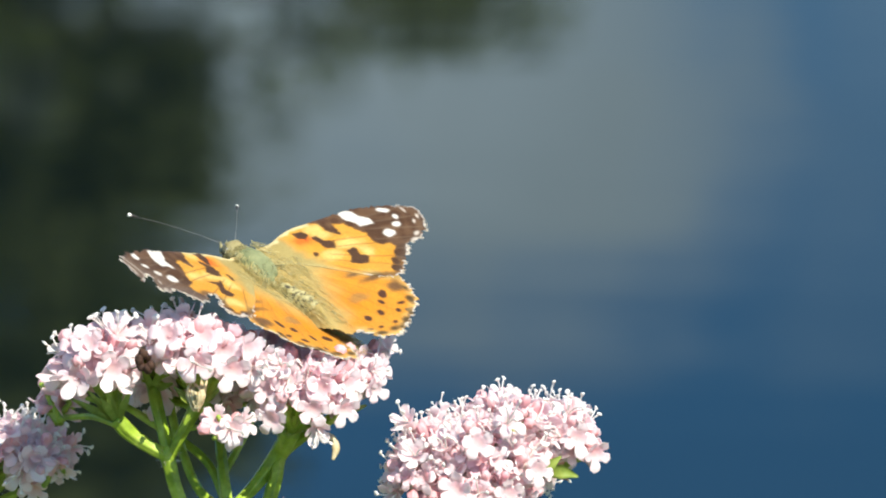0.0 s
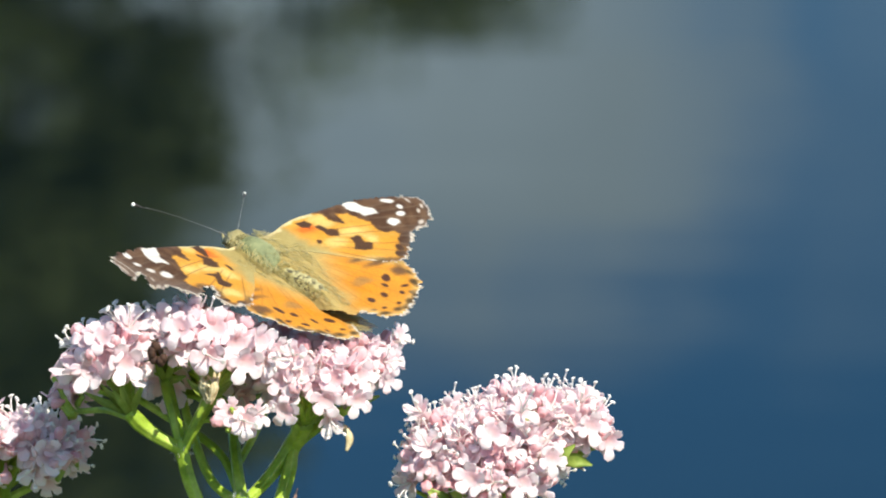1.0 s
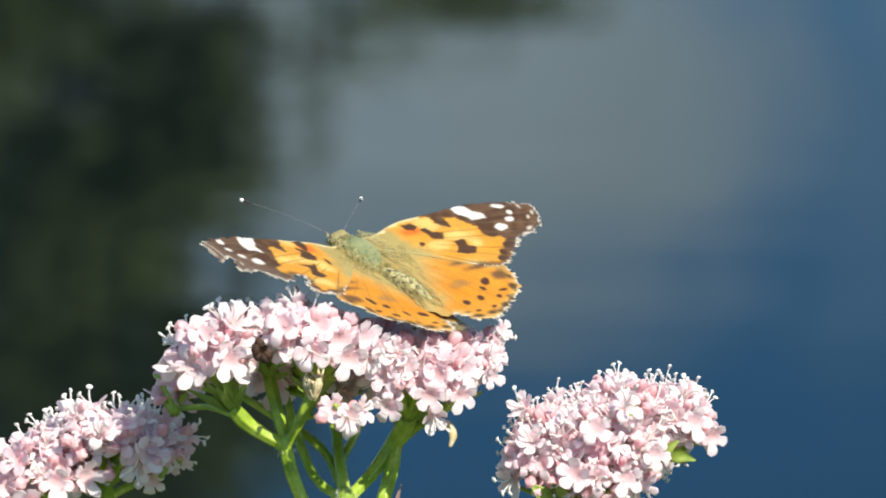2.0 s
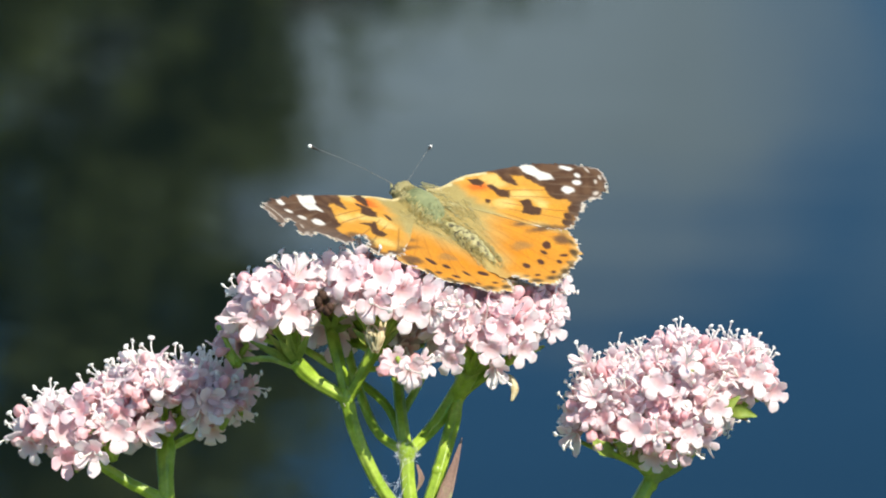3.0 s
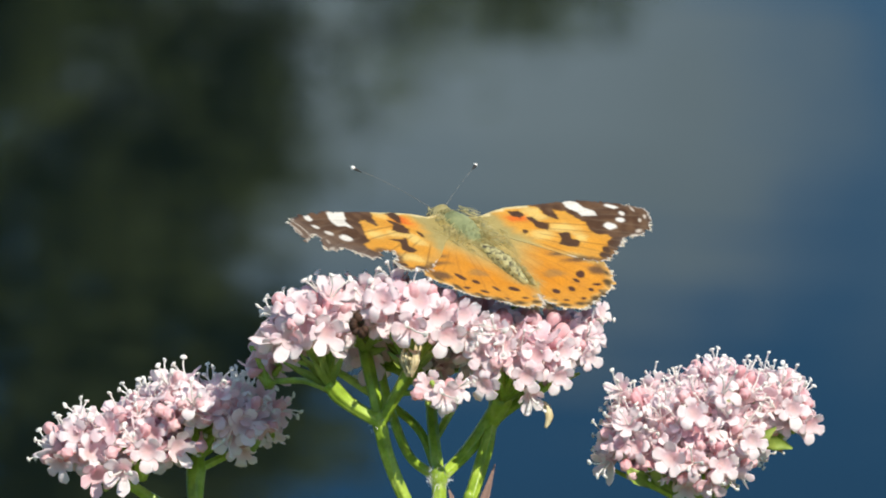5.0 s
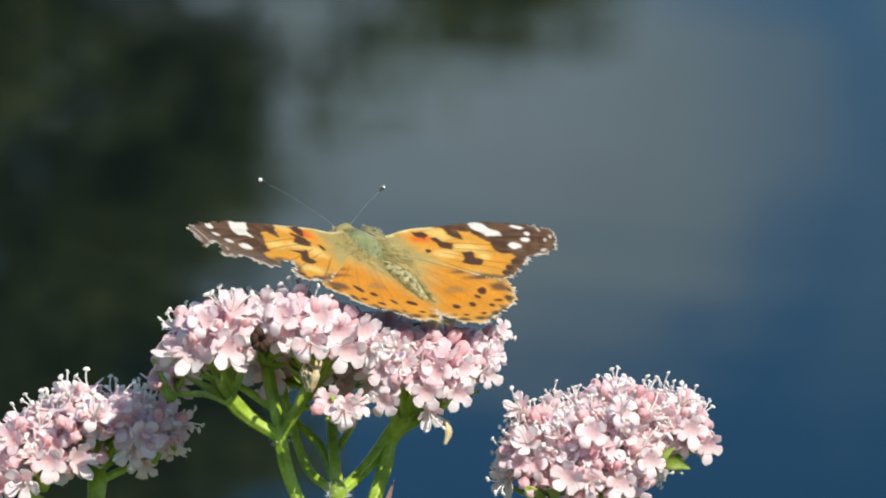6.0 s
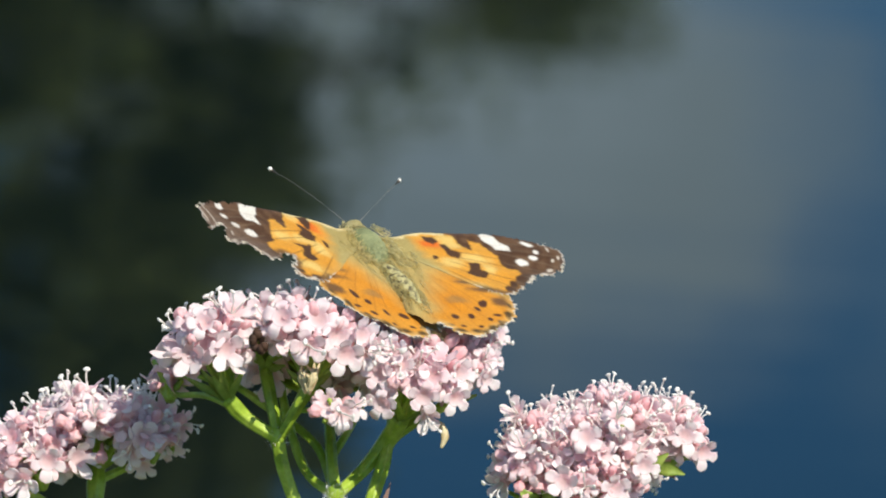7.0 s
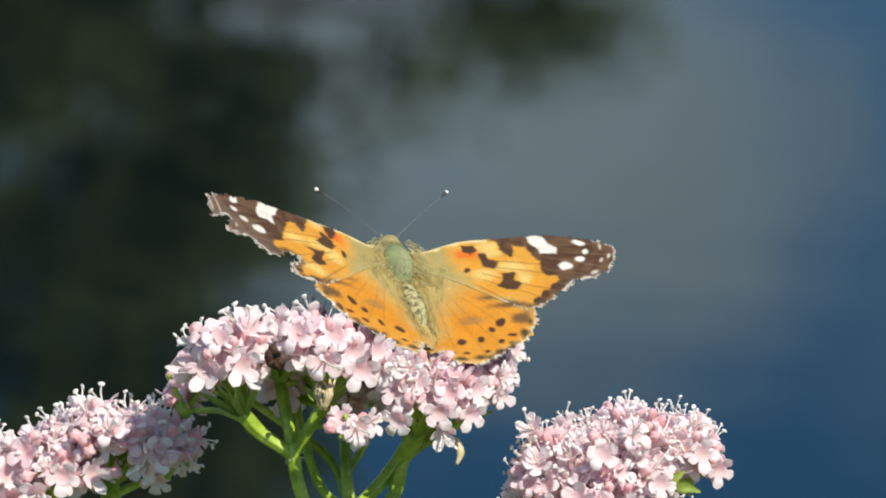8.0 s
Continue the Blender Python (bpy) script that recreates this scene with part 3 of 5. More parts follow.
def stem_down(plant, root, start, radii, name="stem"):
    """From a place beside the subject down to the bank."""
    a = spot(*start) - root
    bm = bmesh.new()
    pts = [a, Vector((a.x * 0.75, a.y * 0.8, a.z * 0.8)), Vector((a.x * 0.25, a.y * 0.3, a.z * 0.4)), Vector((0, 0, -0.03))]
    tube(bm, smooth_line(pts, 6), [r / 1000 for r in radii], 24)
    return part(name, bm, GREEN, plant)


def blade(plant, root, points, widths, mat, name="bract", cup=0.3):
    """A pointed leaf along a line, cupped, with a thickness."""
    line = smooth_line([spot(*p) - root for p in points], 5)
    bm = bmesh.new()
    sheets = []
    for depth in (0, 0.00012):
        rows = []
        for i, p in enumerate(line):
            f = i / (len(line) - 1) * (len(widths) - 1)
            k = min(int(f), len(widths) - 2)
            w = (widths[k] + (widths[k + 1] - widths[k]) * (f - k)) / 1000
            way = (line[min(i + 1, len(line) - 1)] - line[max(i - 1, 0)]).normalized()
            side = way.cross(NEAR).normalized()
            rows.append([bm.verts.new(p + side * w * s + NEAR * (cup * w * s * s - depth)) for s in (-1, -0.5, 0, 0.5, 1)])
        sheets.append(rows)
    for s, rows in enumerate(sheets):
        for a, b in zip(rows, rows[1:]):
            for j in range(4):
                bm.faces.new((a[j], a[j + 1], b[j + 1], b[j]) if s else (a[j], b[j], b[j + 1], a[j + 1]))
    for j in (0, 4):
        for i in range(len(line) - 1):
            a, b = sheets[0], sheets[1]
            bm.faces.new((a[i][j], a[i + 1][j], b[i + 1][j], b[i][j]))
    return part(name, bm, mat, plant)


def cup(plant, root, base, ends, wide=0.7):
    """Small green bracts that spread from the top of a branch and hold the flowers."""
    for e in ends:
        mid = [0.5 * (u + v) for u, v in zip(base, e)]
        mid[2] += 0.8
        blade(plant, root, [base, mid, e], (0.45 * wide, 0.62 * wide, 0.12), CALYX, "bracteole", 0.7)


def middle_valerian():
    root = Vector((0.006, 1.20, 0.10))
    p = thing("valerian_plant", root, "pink-white valerian with a broad umbel carrying the butterfly", "flower", "valerian flowers")
    front = [
        ((-18.8, -2.2, 8), (5.7, 4.9, 6.5), 19, 1.0, -0.3, (-16.8, -8.6, 7)),
        ((-7.0, -0.2, 8), (7.4, 4.6, 6.5), 24, 1.0, -0.25, (-6.4, -6.6, 7)),
        ((6.6, -4.6, 5), (6.4, 5.2, 6), 22, 0.94, -0.35, (5.4, -10.0, 2)),
        ((12.7, -3.2, -1), (4.1, 4.0, 5), 13, 0.88, -0.3, (11.8, -7.6, -1)),
        ((-3.4, -9.5, 12.0), (1.9, 1.4, 1.6), 2, 0.85, -0.9, (-3.2, -9.6, 8.5)),
    ]
    back = [
        ((-13.0, -0.8, -2), (8.5, 4.0, 6), 18, 0.95, -0.1, (-12.4, -4.0, 1)),
        ((-1.0, -1.6, -12), (12, 3.6, 6), 26, 0.95, -0.05, (-3.5, -5.5, -12)),
        ((-24.5, -6.2, -9), (2.2, 3.0, 3), 6, 0.9, -0.5, (-24.4, -9.4, -8)),
        ((-6.0, -4.4, -9), (10.0, 3.4, 5.0), 10, 0.9, -0.95, (-5.0, -9.0, -8)),
    ]
    umbel(p, root, front + back, [
        (0.1, 0.1, 13, 0.95), (2.0, -1.1, 12.5, 0.95), (3.9, -1.5, 12, 0.9), (0.8, -2.1, 13, 0.9), (-17.1, -2.6, 14.5, 1.1), (-21.6, -3.5, 13.5, 1.05),
        (-6.7, -1.7, 15.5, 1.1), (-1.9, -2.6, 15, 1.1), (2.8, -8.6, 12, 0.95), (12.2, -7.4, 10, 0.9), (8.6, -9.9, 9, 0.8), (-10.3, 1.9, 14.5, 1.1),
        (-5.6, 1.9, 14, 1.1), (-22.0, 0.3, 12, 1), (-20.1, 0.8, 14, 1), (-16.4, 2.4, 12, 1.1), (4.9, -3.4, 11.5, 0.9), (2.2, -4.8, 12, 0.95),
        (8.1, -7.4, 11, 0.95), (12.7, -4.2, 9, 0.95), (15.6, -2.4, 3, 0.85), (4.4, -5.6, 11.7, -0.88), (5.4, -0.8, 6.7, -0.96), (8.6, -1.0, 5.7, -0.96),
        (10.8, -0.6, 4.7, -0.88), (-2.0, -9.9, 14.2, 1.0), (-4.1, -8.5, 13.6, 0.85), (-5.1, -9.7, 13.4, -0.9), (-0.2, -8.7, 12.6, 0.8), (12.6, -0.4, 0.5, -0.9), (13.8, -0.2, -0.5, 0.85), (16.6, -2.4, 2, 0.8), (15.9, -4.8, 3, 0.8), (17.6, 1.0, -9, 0.72), (16.4, 0.0, -8, 0.8), (15.3, 0.1, -6, -0.8),
    ], 11, clear=((-12.9, -1.6, 2.7), (-11.2, -4.6, 2.7), (-6.4, -6.0, 2.2), (-9.0, -7.0, 3.0), (-2.0, -6.6, 2.2)))
    node_knob(p, root, (-10.2, -13.4, 5), 1.15)
    node_knob(p, root, (-2.6, -20.4, 0), 1.3)
    node_knob(p, root, (-1.6, -30.2, 0), 1.9)
    branch(p, root, [(-10.2, -13.4, 5), (-13.0, -11.9, 5.6), (-15.2, -10.3, 6.2), (-16.8, -8.6, 7)], (1.2, 1.15, 1.3, 1.5, 1.3))
    branch(p, root, [(-10.2, -13.4, 5), (-10.9, -10.0, 5), (-11.8, -6.4, 4), (-12.4, -4.0, 1)], (1.1, 1.05, 1.15, 1.1))
    branch(p, root, [(-10.0, -13.4, 5), (-8.6, -10.8, 6), (-7.4, -8.6, 6.6), (-6.4, -6.6, 7)], (1.05, 0.95, 1.1, 1.3))
    branch(p, root, [(-1.6, -30.2, 0), (-6.0, -24.5, 2), (-9.0, -18.0, 4), (-10.2, -13.4, 5)], (1.2, 1.15, 1.2, 1.25))
    branch(p, root, [(-1.6, -30.2, 0), (-2.4, -24.5, 0), (-2.6, -20.4, 0)], (1.4, 1.25, 1.2))
    branch(p, root, [(-2.6, -20.4, 0), (-3.4, -15.0, -3), (-4.0, -8.0, -9), (-3.5, -3.0, -12)], (1.05, 0.95, 0.9, 0.7))
    branch(p, root, [(-2.8, -20.4, 0), (-6.6, -17.4, -3), (-9.5, -10.0, -7), (-11.0, -3.0, -8)], (0.85, 0.8, 0.75, 0.6))
    branch(p, root, [(-2.4, -20.4, 0), (1.0, -16.8, -3), (3.9, -12.8, -3), (5.4, -10.0, 1)], (1.0, 1.2, 1.6, 1.7))
    branch(p, root, [(-0.8, -30.0, 1), (0.9, -24.8, 0.5), (3.2, -16.8, -2.0), (4.6, -12.6, -3), (11.8, -7.6, -1)], (1.25, 1.25, 1.2, 1.0, 0.9))
    branch(p, root, [(-14.2, -10.6, 5), (-19.5, -8.6, 0), (-23.5, -8.6, -6), (-24.5, -7.0, -9)], (0.6, 0.55, 0.5, 0.4))
    branch(p, root, [(-7.8, -9.8, 6), (-5.0, -9.6, 7.5), (-3.2, -9.6, 8.5)], (0.5, 0.45, 0.4))
    branch(p, root, [(-2.6, -20.4, -1), (-5.6, -14.0, -6), (-13.0, -9.0, -9), (-18.0, -6.0, -8)], (0.8, 0.75, 0.7, 0.5))
    branch(p, root, [(-3.2, -15.5, -3), (-0.5, -10.5, -7), (1.0, -6.5, -9)], (0.7, 0.6, 0.5))
    branch(p, root, [(3.2, -17.0, -2), (4.0, -11.0, -5), (3.5, -6.0, -8)], (0.8, 0.7, 0.5))
    blade(p, root, [(-2.2, -31.2, 2), (-4.0, -29.4, 3), (-5.4, -27.8, 3.2), (-6.5, -26.6, 2.9), (-7.2, -26.0, 2.6)], (0.7, 0.95, 0.95, 0.6, 0.1), BRACT)
    blade(p, root, [(0.0, -30.4, 2), (1.6, -27.4, 2.5), (2.5, -24.8, 2.5), (3.4, -22.0, 2.3), (4.4, -18.4, 2.0)], (0.6, 0.95, 0.85, 0.5, 0.05), BRACT)
    blade(p, root, [(1.4, -26.4, -3), (2.6, -28.4, -3.5), (4.4, -31.4, -4), (7.0, -36.0, -4)], (0.1, 0.75, 0.6, 0.35), REDLEAF, "leaf")
    blade(p, root, [(-1.3, -25.2, 0.4), (-0.75, -23.6, 0.7), (-1.3, -21.8, 0.6)], (0.1, 0.4, 0.1), BRACT, "leaf")
    node_knob(p, root, (1.25, -22.9, 0.2), 0.85)
    stem_down(p, root, (-1.6, -30.4, 0), (1.25, 1.5, 3.2, 4.2))
    joint_hair(p, root, [((-2.6, -20.4, 0), 1.1), ((-1.6, -30.2, 0), 1.9), ((0.4, -29.6, 1.0), 1.1), ((0.1, -30.3, 1.4), 1.2), ((-2.6, -20.2, 0.8), 1.2), ((-2.6, -20.6, 0.4), 0.9), ((-6.0, -24.5, 2), 0.9), ((-10.2, -13.4, 5), 1.1)])
    cup(p, root, (-16.6, -9.0, 7), [(-22.4, -6.2, 8), (-20.2, -5.2, 10), (-17.8, -4.6, 11), (-14.8, -5.0, 10), (-18.6, -6.0, 11)], 0.85)
    cup(p, root, (-12.2, -5.0, 2.5), [(-13.6, -2.0, 6), (-11.0, -2.2, 6), (-9.6, -4.2, 5)], 0.8)
    cup(p, root, (-6.6, -7.2, 7), [(-9.4, -4.6, 9), (-6.8, -3.8, 10), (-3.4, -4.6, 10), (-4.6, -5.6, 11)], 0.85)
    cup(p, root, (5.2, -10.4, 1.5), [(2.6, -7.6, 5), (6.6, -7.0, 5), (9.4, -8.2, 3)], 0.8)
    cup(p, root, (11.6, -8.0, -1), [(14.0, -5.6, 1), (12.6, -5.0, 2), (14.8, -6.8, 1)], 0.7)
    # withered remains
    bm = bmesh.new()
    for i in range(14):
        a = random.uniform(0, 6.28)
        lathe(bm, [(0, -0.9), (0.5, -0.5), (0.6, 0.2), (0, 0.7)], 6, 0, Matrix.Translation(Vector((math.cos(a) * 0.8, math.sin(a) * 0.9, random.uniform(-0.4, 0.6)))) @ Matrix.Rotation(a, 4, (1, 0.4, 0)))
    for v in bm.verts:
        v.co = spot(-12.9 + v.co.x, -1.4 + v.co.y, 15.0 + v.co.z) - root
    part("withered_floret", bm, BROWN, p, "dark brown withered floret")
    bm = bmesh.new()
    rnd = random.Random(5)
    for i in range(9):
        q = [Vector((rnd.uniform(-0.6, 0.6), -1.8 + rnd.uniform(-0.3, 0.3), 0)), Vector((rnd.uniform(-1, 1), 0, rnd.uniform(-0.6, 0.8))), Vector((rnd.uniform(-1.5, 1.5), rnd.uniform(0.8, 2.0), rnd.uniform(-0.8, 0.8)))]
        tube(bm, [spot(-6.6 + v.x, -5.6 + v.y, 13 + v.z) - root for v in smooth_line(q, 4)], (0.0003, 0.0005, 0.00015), 6, 0, 0.4)
    part("dry_floret", bm, DRY, p, "straw-yellow dried floret")
    bm = bmesh.new()
    tube(bm, [spot(*v) - root for v in smooth_line([(8.6, -10.2, 6), (10.4, -10.8, 6.4), (11.0, -12.2, 6.8), (10.6, -13.7, 7.0)], 6)], (0.0003, 0.00045, 0.00055, 0.0002), 7, 0, 0.5)
    part("dry_petal", bm, DRY, p, "curled cream dried petal")
    bm = bmesh.new()
    for i in range(12):
        a = Vector((rnd.uniform(-5.6, -3.8), rnd.uniform(-28, -24), 2.2))
        b = Vector((-2.9 + rnd.gauss(0, 0.25), rnd.choice((-20.9, -20.9, -24.0, -26.5)) + rnd.gauss(0, 0.5), 1.2))
        tube(bm, [spot(*v) - root for v in smooth_line([a, a.lerp(b, 0.5) + Vector((0, -0.1, 0.1)), b], 3)], (0.000013, 0.000013), 4)
    part("spider_silk", bm, SILK, p, "fine white spider silk")


def right_valerian():
    root = Vector((0.012, 1.20, 0.10))
    p = thing("valerian_plant", root, "pale pink valerian with a dense domed umbel on a slanting stem", "flower", "valerian flowers")
    umbel(p, root, [
        ((32.0, -9.8, 0), (7.0, 4.6, 8.0), 20, 0.82, 0.0, (31.0, -18.0, 1)),
        ((28.7, -13.7, 0), (10.7, 6.5, 10.8), 84, 0.82, -0.45, (28.8, -21.0, 1)),
        ((29.4, -17.4, 5.5), (7.0, 3.8, 6.5), 20, 0.82, -0.75, (28.8, -22.0, 2)),
        ((39.2, -10.9, -1.5), (5.0, 4.8, 5), 20, 0.8, -0.45, (38.4, -15.6, -1)),
        ((22.0, -15.2, 4), (4.5, 4.3, 6), 13, 0.78, -0.4, (23.5, -20.0, 4)),
    ], [
        (18.3, -18.1, 6, 0.9), (26.1, -17.2, 12, 0.95), (32.8, -17.8, 12, 0.95), (36.4, -14.8, 11, 0.9), (44.0, -12.8, 2, 0.9), (19.7, -8.6, 5, 0.85),
        (20.8, -12.9, 9, 0.9), (28.8, -11.4, 12, 0.95), (32.7, -8.6, 11, 0.95), (31.5, -20.3, 10.5, 0.9), (40.4, -7.2, 2, 0.95), (41.6, -10.8, 4, 0.95),
        (28.3, -21.2, 9, 0.85), (27.9, -19.4, 9.7, -0.8), (29.7, -20.1, 9.7, -0.8), (20.8, -17.8, 7.7, -0.8), (21.5, -18.9, 7.7, -0.76), (35.1, -8.9, 9.2, -0.8),
        (27.6, -9.6, 9.7, -0.76),
    ], 21, bare=0.42, raised=0.5)
    node_knob(p, root, (28.4, -23.6, 0), 1.15)
    branch(p, root, [(28.4, -23.6, 0), (29.4, -20.0, 0), (29.4, -17.0, 0)], (1.2, 1.0, 0.7))
    branch(p, root, [(28.6, -23.4, 0), (32.5, -21.0, 2), (35.5, -17.5, 2), (40.0, -13.5, -1)], (0.8, 1.0, 0.9, 0.5))
    branch(p, root, [(28.2, -23.2, 0), (26.0, -21.0, 2), (23.5, -19.2, 4)], (0.8, 0.8, 0.5))
    branch(p, root, [(25.8, -20.8, 2), (21.8, -19.9, 4), (18.8, -18.6, 4)], (0.5, 0.45, 0.3))
    branch(p, root, [(20.9, -38.4, 0), (24.5, -31.2, 0), (26.6, -27.0, 0), (28.4, -23.6, 0)], (1.6, 1.5, 1.35, 1.2))
    blade(p, root, [(28.6, -23.8, 1.2), (31.5, -21.6, 2.4), (35.0, -18.2, 3)], (0.6, 1.0, 0.1), CALYX)
    blade(p, root, [(36.0, -13.6, 4), (38.0, -14.8, 4.5), (40.4, -15.9, 4)], (0.6, 0.9, 0.25), BRACT)
    branch(p, root, [(28.2, -22.6, 2), (25.6, -21.0, 5), (22.8, -20.0, 7), (20.8, -19.2, 7)], (0.9, 1.0, 0.8, 0.5))
    for points in ([(27.6, -21.6, 4), (25.2, -20.0, 8), (23.4, -18.4, 9.4)], [(24.6, -20.6, 6), (22.2, -19.6, 8.5), (20.6, -18.2, 9)], [(34.6, -16.6, 3), (37.4, -14.6, 6), (39.4, -13.0, 6.4)], [(36.4, -15.0, 3), (39.4, -15.0, 5), (41.6, -15.6, 4.6)]):
        blade(p, root, points, (0.5, 0.95, 0.12), CALYX)
    stem_down(p, root, (20.9, -38.2, 0), (1.15, 2.0, 3.4, 4.2))


def left_valerian():
    root = Vector((-0.010, 1.217, 0.10))
    p = thing("valerian_plant", root, "pink valerian with a lopsided umbel half in shade", "flower", "valerian flowers")
    umbel(p, root, [
        ((-46.5, -17.6, -11), (5.8, 4.0, 6), 18, 0.94, -0.4, (-44.9, -21.6, -10.6)),
        ((-39.9, -16.6, -10), (5.5, 5.0, 6.5), 20, 0.96, -0.4, (-40.2, -21.4, -10)),
        ((-33.3, -12.9, -12), (9.5, 4.2, 9.5), 34, 0.9, -0.25, (-33.3, -18.8, -13.5)),
        ((-27.1, -14.1, -10), (4.2, 3.7, 7.5), 18, 0.9, -0.35, (-27.7, -18.6, -13)),
    ], [
        (-42.5, -20.6, -1, 1.05), (-39.4, -18.0, -2, 1), (-29.2, -16.0, -5, 1.05), (-27.6, -18.1, -7, 0.95), (-35.5, -17.4, -5, 1), (-50.6, -20.0, -7, 0.9),
        (-45.8, -21.2, -3, 0.95), (-48.8, -16.0, -6, 0.95), (-44.5, -15.0, -4, 1), (-31.2, -11.6, -7, 1), (-24.6, -14.3, -8, 0.95), (-22.6, -12.3, -11, 0.9),
        (-37.7, -12.7, -4.3, -0.92), (-36.7, -13.2, -4.3, -0.92), (-36.0, -14.3, -4.3, -0.88), (-43.7, -18.0, -2.3, -0.88), (-49.4, -18.3, -5.3, -0.8), (-32.7, -16.7, -5.8, -0.8),
        (-28.1, -14.3, -6.8, -0.84),
    ], 31, bare=0.34, raised=0.4)
    node_knob(p, root, (-33.3, -26.9, -12), 1.15)
    branch(p, root, [(-33.3, -26.9, -12), (-33.5, -22.2, -12), (-33.3, -16.7, -14)], (1.4, 1.35, 1.7, 0.8))
    branch(p, root, [(-33.5, -26.7, -12), (-37.9, -24.6, -11), (-42.4, -22.0, -10.5), (-47.0, -21.0, -11)], (1.1, 1.0, 0.9, 0.5))
    branch(p, root, [(-41.4, -22.6, -10.5), (-40.9, -20.7, -10), (-39.9, -19.7, -10)], (0.6, 0.6, 0.5))
    branch(p, root, [(-33.3, -20.2, -13), (-29.8, -18.4, -13), (-26.8, -17.2, -13)], (0.8, 0.7, 0.5))
    branch(p, root, [(-25.7, -39.4, -12), (-30.1, -32.1, -12), (-31.9, -29.7, -12), (-33.3, -26.9, -12)], (1.4, 1.3, 1.25, 1.2))
    stem_down(p, root, (-25.7, -39.2, -12), (1.0, 2.0, 3.4, 4.2))


middle_valerian()
right_valerian()
left_valerian()


# ---- butterfly ----
FORE = ((-1.0, 0.4), (1.4, 1.3), (3.9, 3.3), (6.7, 5.0), (8.8, 5.8), (11.7, 6.6), (15.2, 7.7), (18.8, 8.4), (22.4, 8.5), (24.6, 8.0), (25.5, 6.9), (25.3, 5.0), (24.7, 3.2), (23.6, 1.7), (22.6, 0.7), (21.4, 0.3), (20.3, -0.8), (19.8, -2.3), (18.7, -3.9), (17.8, -5.5), (17.0, -6.7), (16.0, -7.3), (12.6, -6.9), (9.4, -5.6), (6.5, -4.4), (3.6, -3.6), (-0.8, -3.0))
FORE_WORN = ((-1.0, 0.4), (1.6, 0.6), (3.2, 2.0), (5.8, 3.7), (9.0, 5.0), (13.2, 6.4), (16.3, 7.7), (20.3, 8.5), (22.3, 8.5), (24.4, 7.7), (25.4, 6.4), (25.5, 5.2), (26.2, 3.6), (25.0, 4.1), (23.7, 4.6), (22.9, 4.1), (23.4, 3.2), (24.2, 2.3), (24.8, 1.3), (24.0, 0.5), (22.2, 0.8), (21.6, 0.2), (21.3, -0.9), (21.2, -2.0), (20.9, -2.9), (19.4, -3.3), (18.3, -2.7), (17.0, -2.3), (15.2, -3.0), (15.8, -3.8), (17.4, -4.8), (18.7, -5.8), (18.7, -6.6), (17.6, -7.8), (15.6, -8.1), (13.4, -7.9), (9.3, -6.6), (5.0, -4.6), (-0.8, -3.0))
HIND = ((-0.6, -2.4), (4.5, -2.2), (9.4, -3.6), (13.4, -6.0), (15.9, -7.4), (16.6, -9.3), (16.4, -11.7), (15.8, -13.9), (14.5, -15.8), (13.2, -17.5), (12.1, -18.8), (10.8, -20.0), (9.4, -20.8), (8.0, -21.2), (6.9, -21.0), (6.2, -19.8), (5.0, -19.2), (4.0, -19.8), (2.8, -19.2), (1.2, -17.4), (-0.4, -15.0), (-0.7, -11.0), (-0.7, -6.0))

# the markings of each forewing, sound and worn: dark tip, white bar, dark patches
APEX = (
    ((9.0, 6.3), (10.3, 5.1), (10.8, 3.9), (11.5, 3.1), (12.4, 2.5), (12.6, 3.9), (12.2, 5.1), (13.9, 5.2), (15.1, 3.2), (16.1, 2.5), (16.3, 1.2), (16.9, 0.1), (18.5, 0.3), (18.7, -0.6), (18.0, -2.0), (17.6, -3.3), (19.4, -4.6), (21.4, -2.0), (25.0, 2.4), (26.6, 7.2), (22.9, 9.6), (15.0, 8.6)),
    ((8.2, 5.2), (9.6, 4.2), (11.2, 2.2), (11.9, 2.0), (11.6, 3.9), (12.2, 4.2), (13.2, 3.8), (15.0, 1.9), (16.2, 0.2), (18.0, 0.0), (18.8, -1.2), (18.2, -2.5), (20.0, -4.0), (25.6, 0.0), (27.0, 4.0), (26.0, 9.0), (20.0, 9.4), (14.0, 7.8)))
BAR = (
    ((13.6, 7.5), (15.9, 7.8), (16.4, 6.8), (17.9, 5.9), (18.1, 4.7), (15.9, 4.2), (15.7, 5.1), (14.3, 6.2)),
    ((15.9, 7.5), (14.3, 7.1), (13.1, 6.7), (14.2, 5.3), (15.2, 4.8), (15.9, 3.1), (16.4, 3.9), (17.7, 4.3), (17.3, 5.6)))
PATCH = (
    ((8.0, 2.6), (8.9, 2.8), (9.4, 1.4), (10.7, 1.2), (10.4, -0.5), (8.8, 0.1), (8.2, 1.3)),
    ((8.4, 2.6), (7.7, 1.9), (7.6, 0.7), (7.5, -0.3), (8.7, -1.1), (9.5, -0.4), (10.2, 0.6), (9.0, 1.2)))
BLOT = (
    ((11.3, -1.2), (13.2, -0.2), (13.0, -2.0), (14.0, -2.5), (13.7, -3.7), (12.5, -4.3), (11.0, -3.7), (11.6, -2.3)),
    ((13.1, -0.8), (11.6, -1.4), (10.3, -1.6), (11.4, -2.9), (11.7, -4.5), (13.1, -4.6), (13.5, -3.1), (12.3, -2.2)))
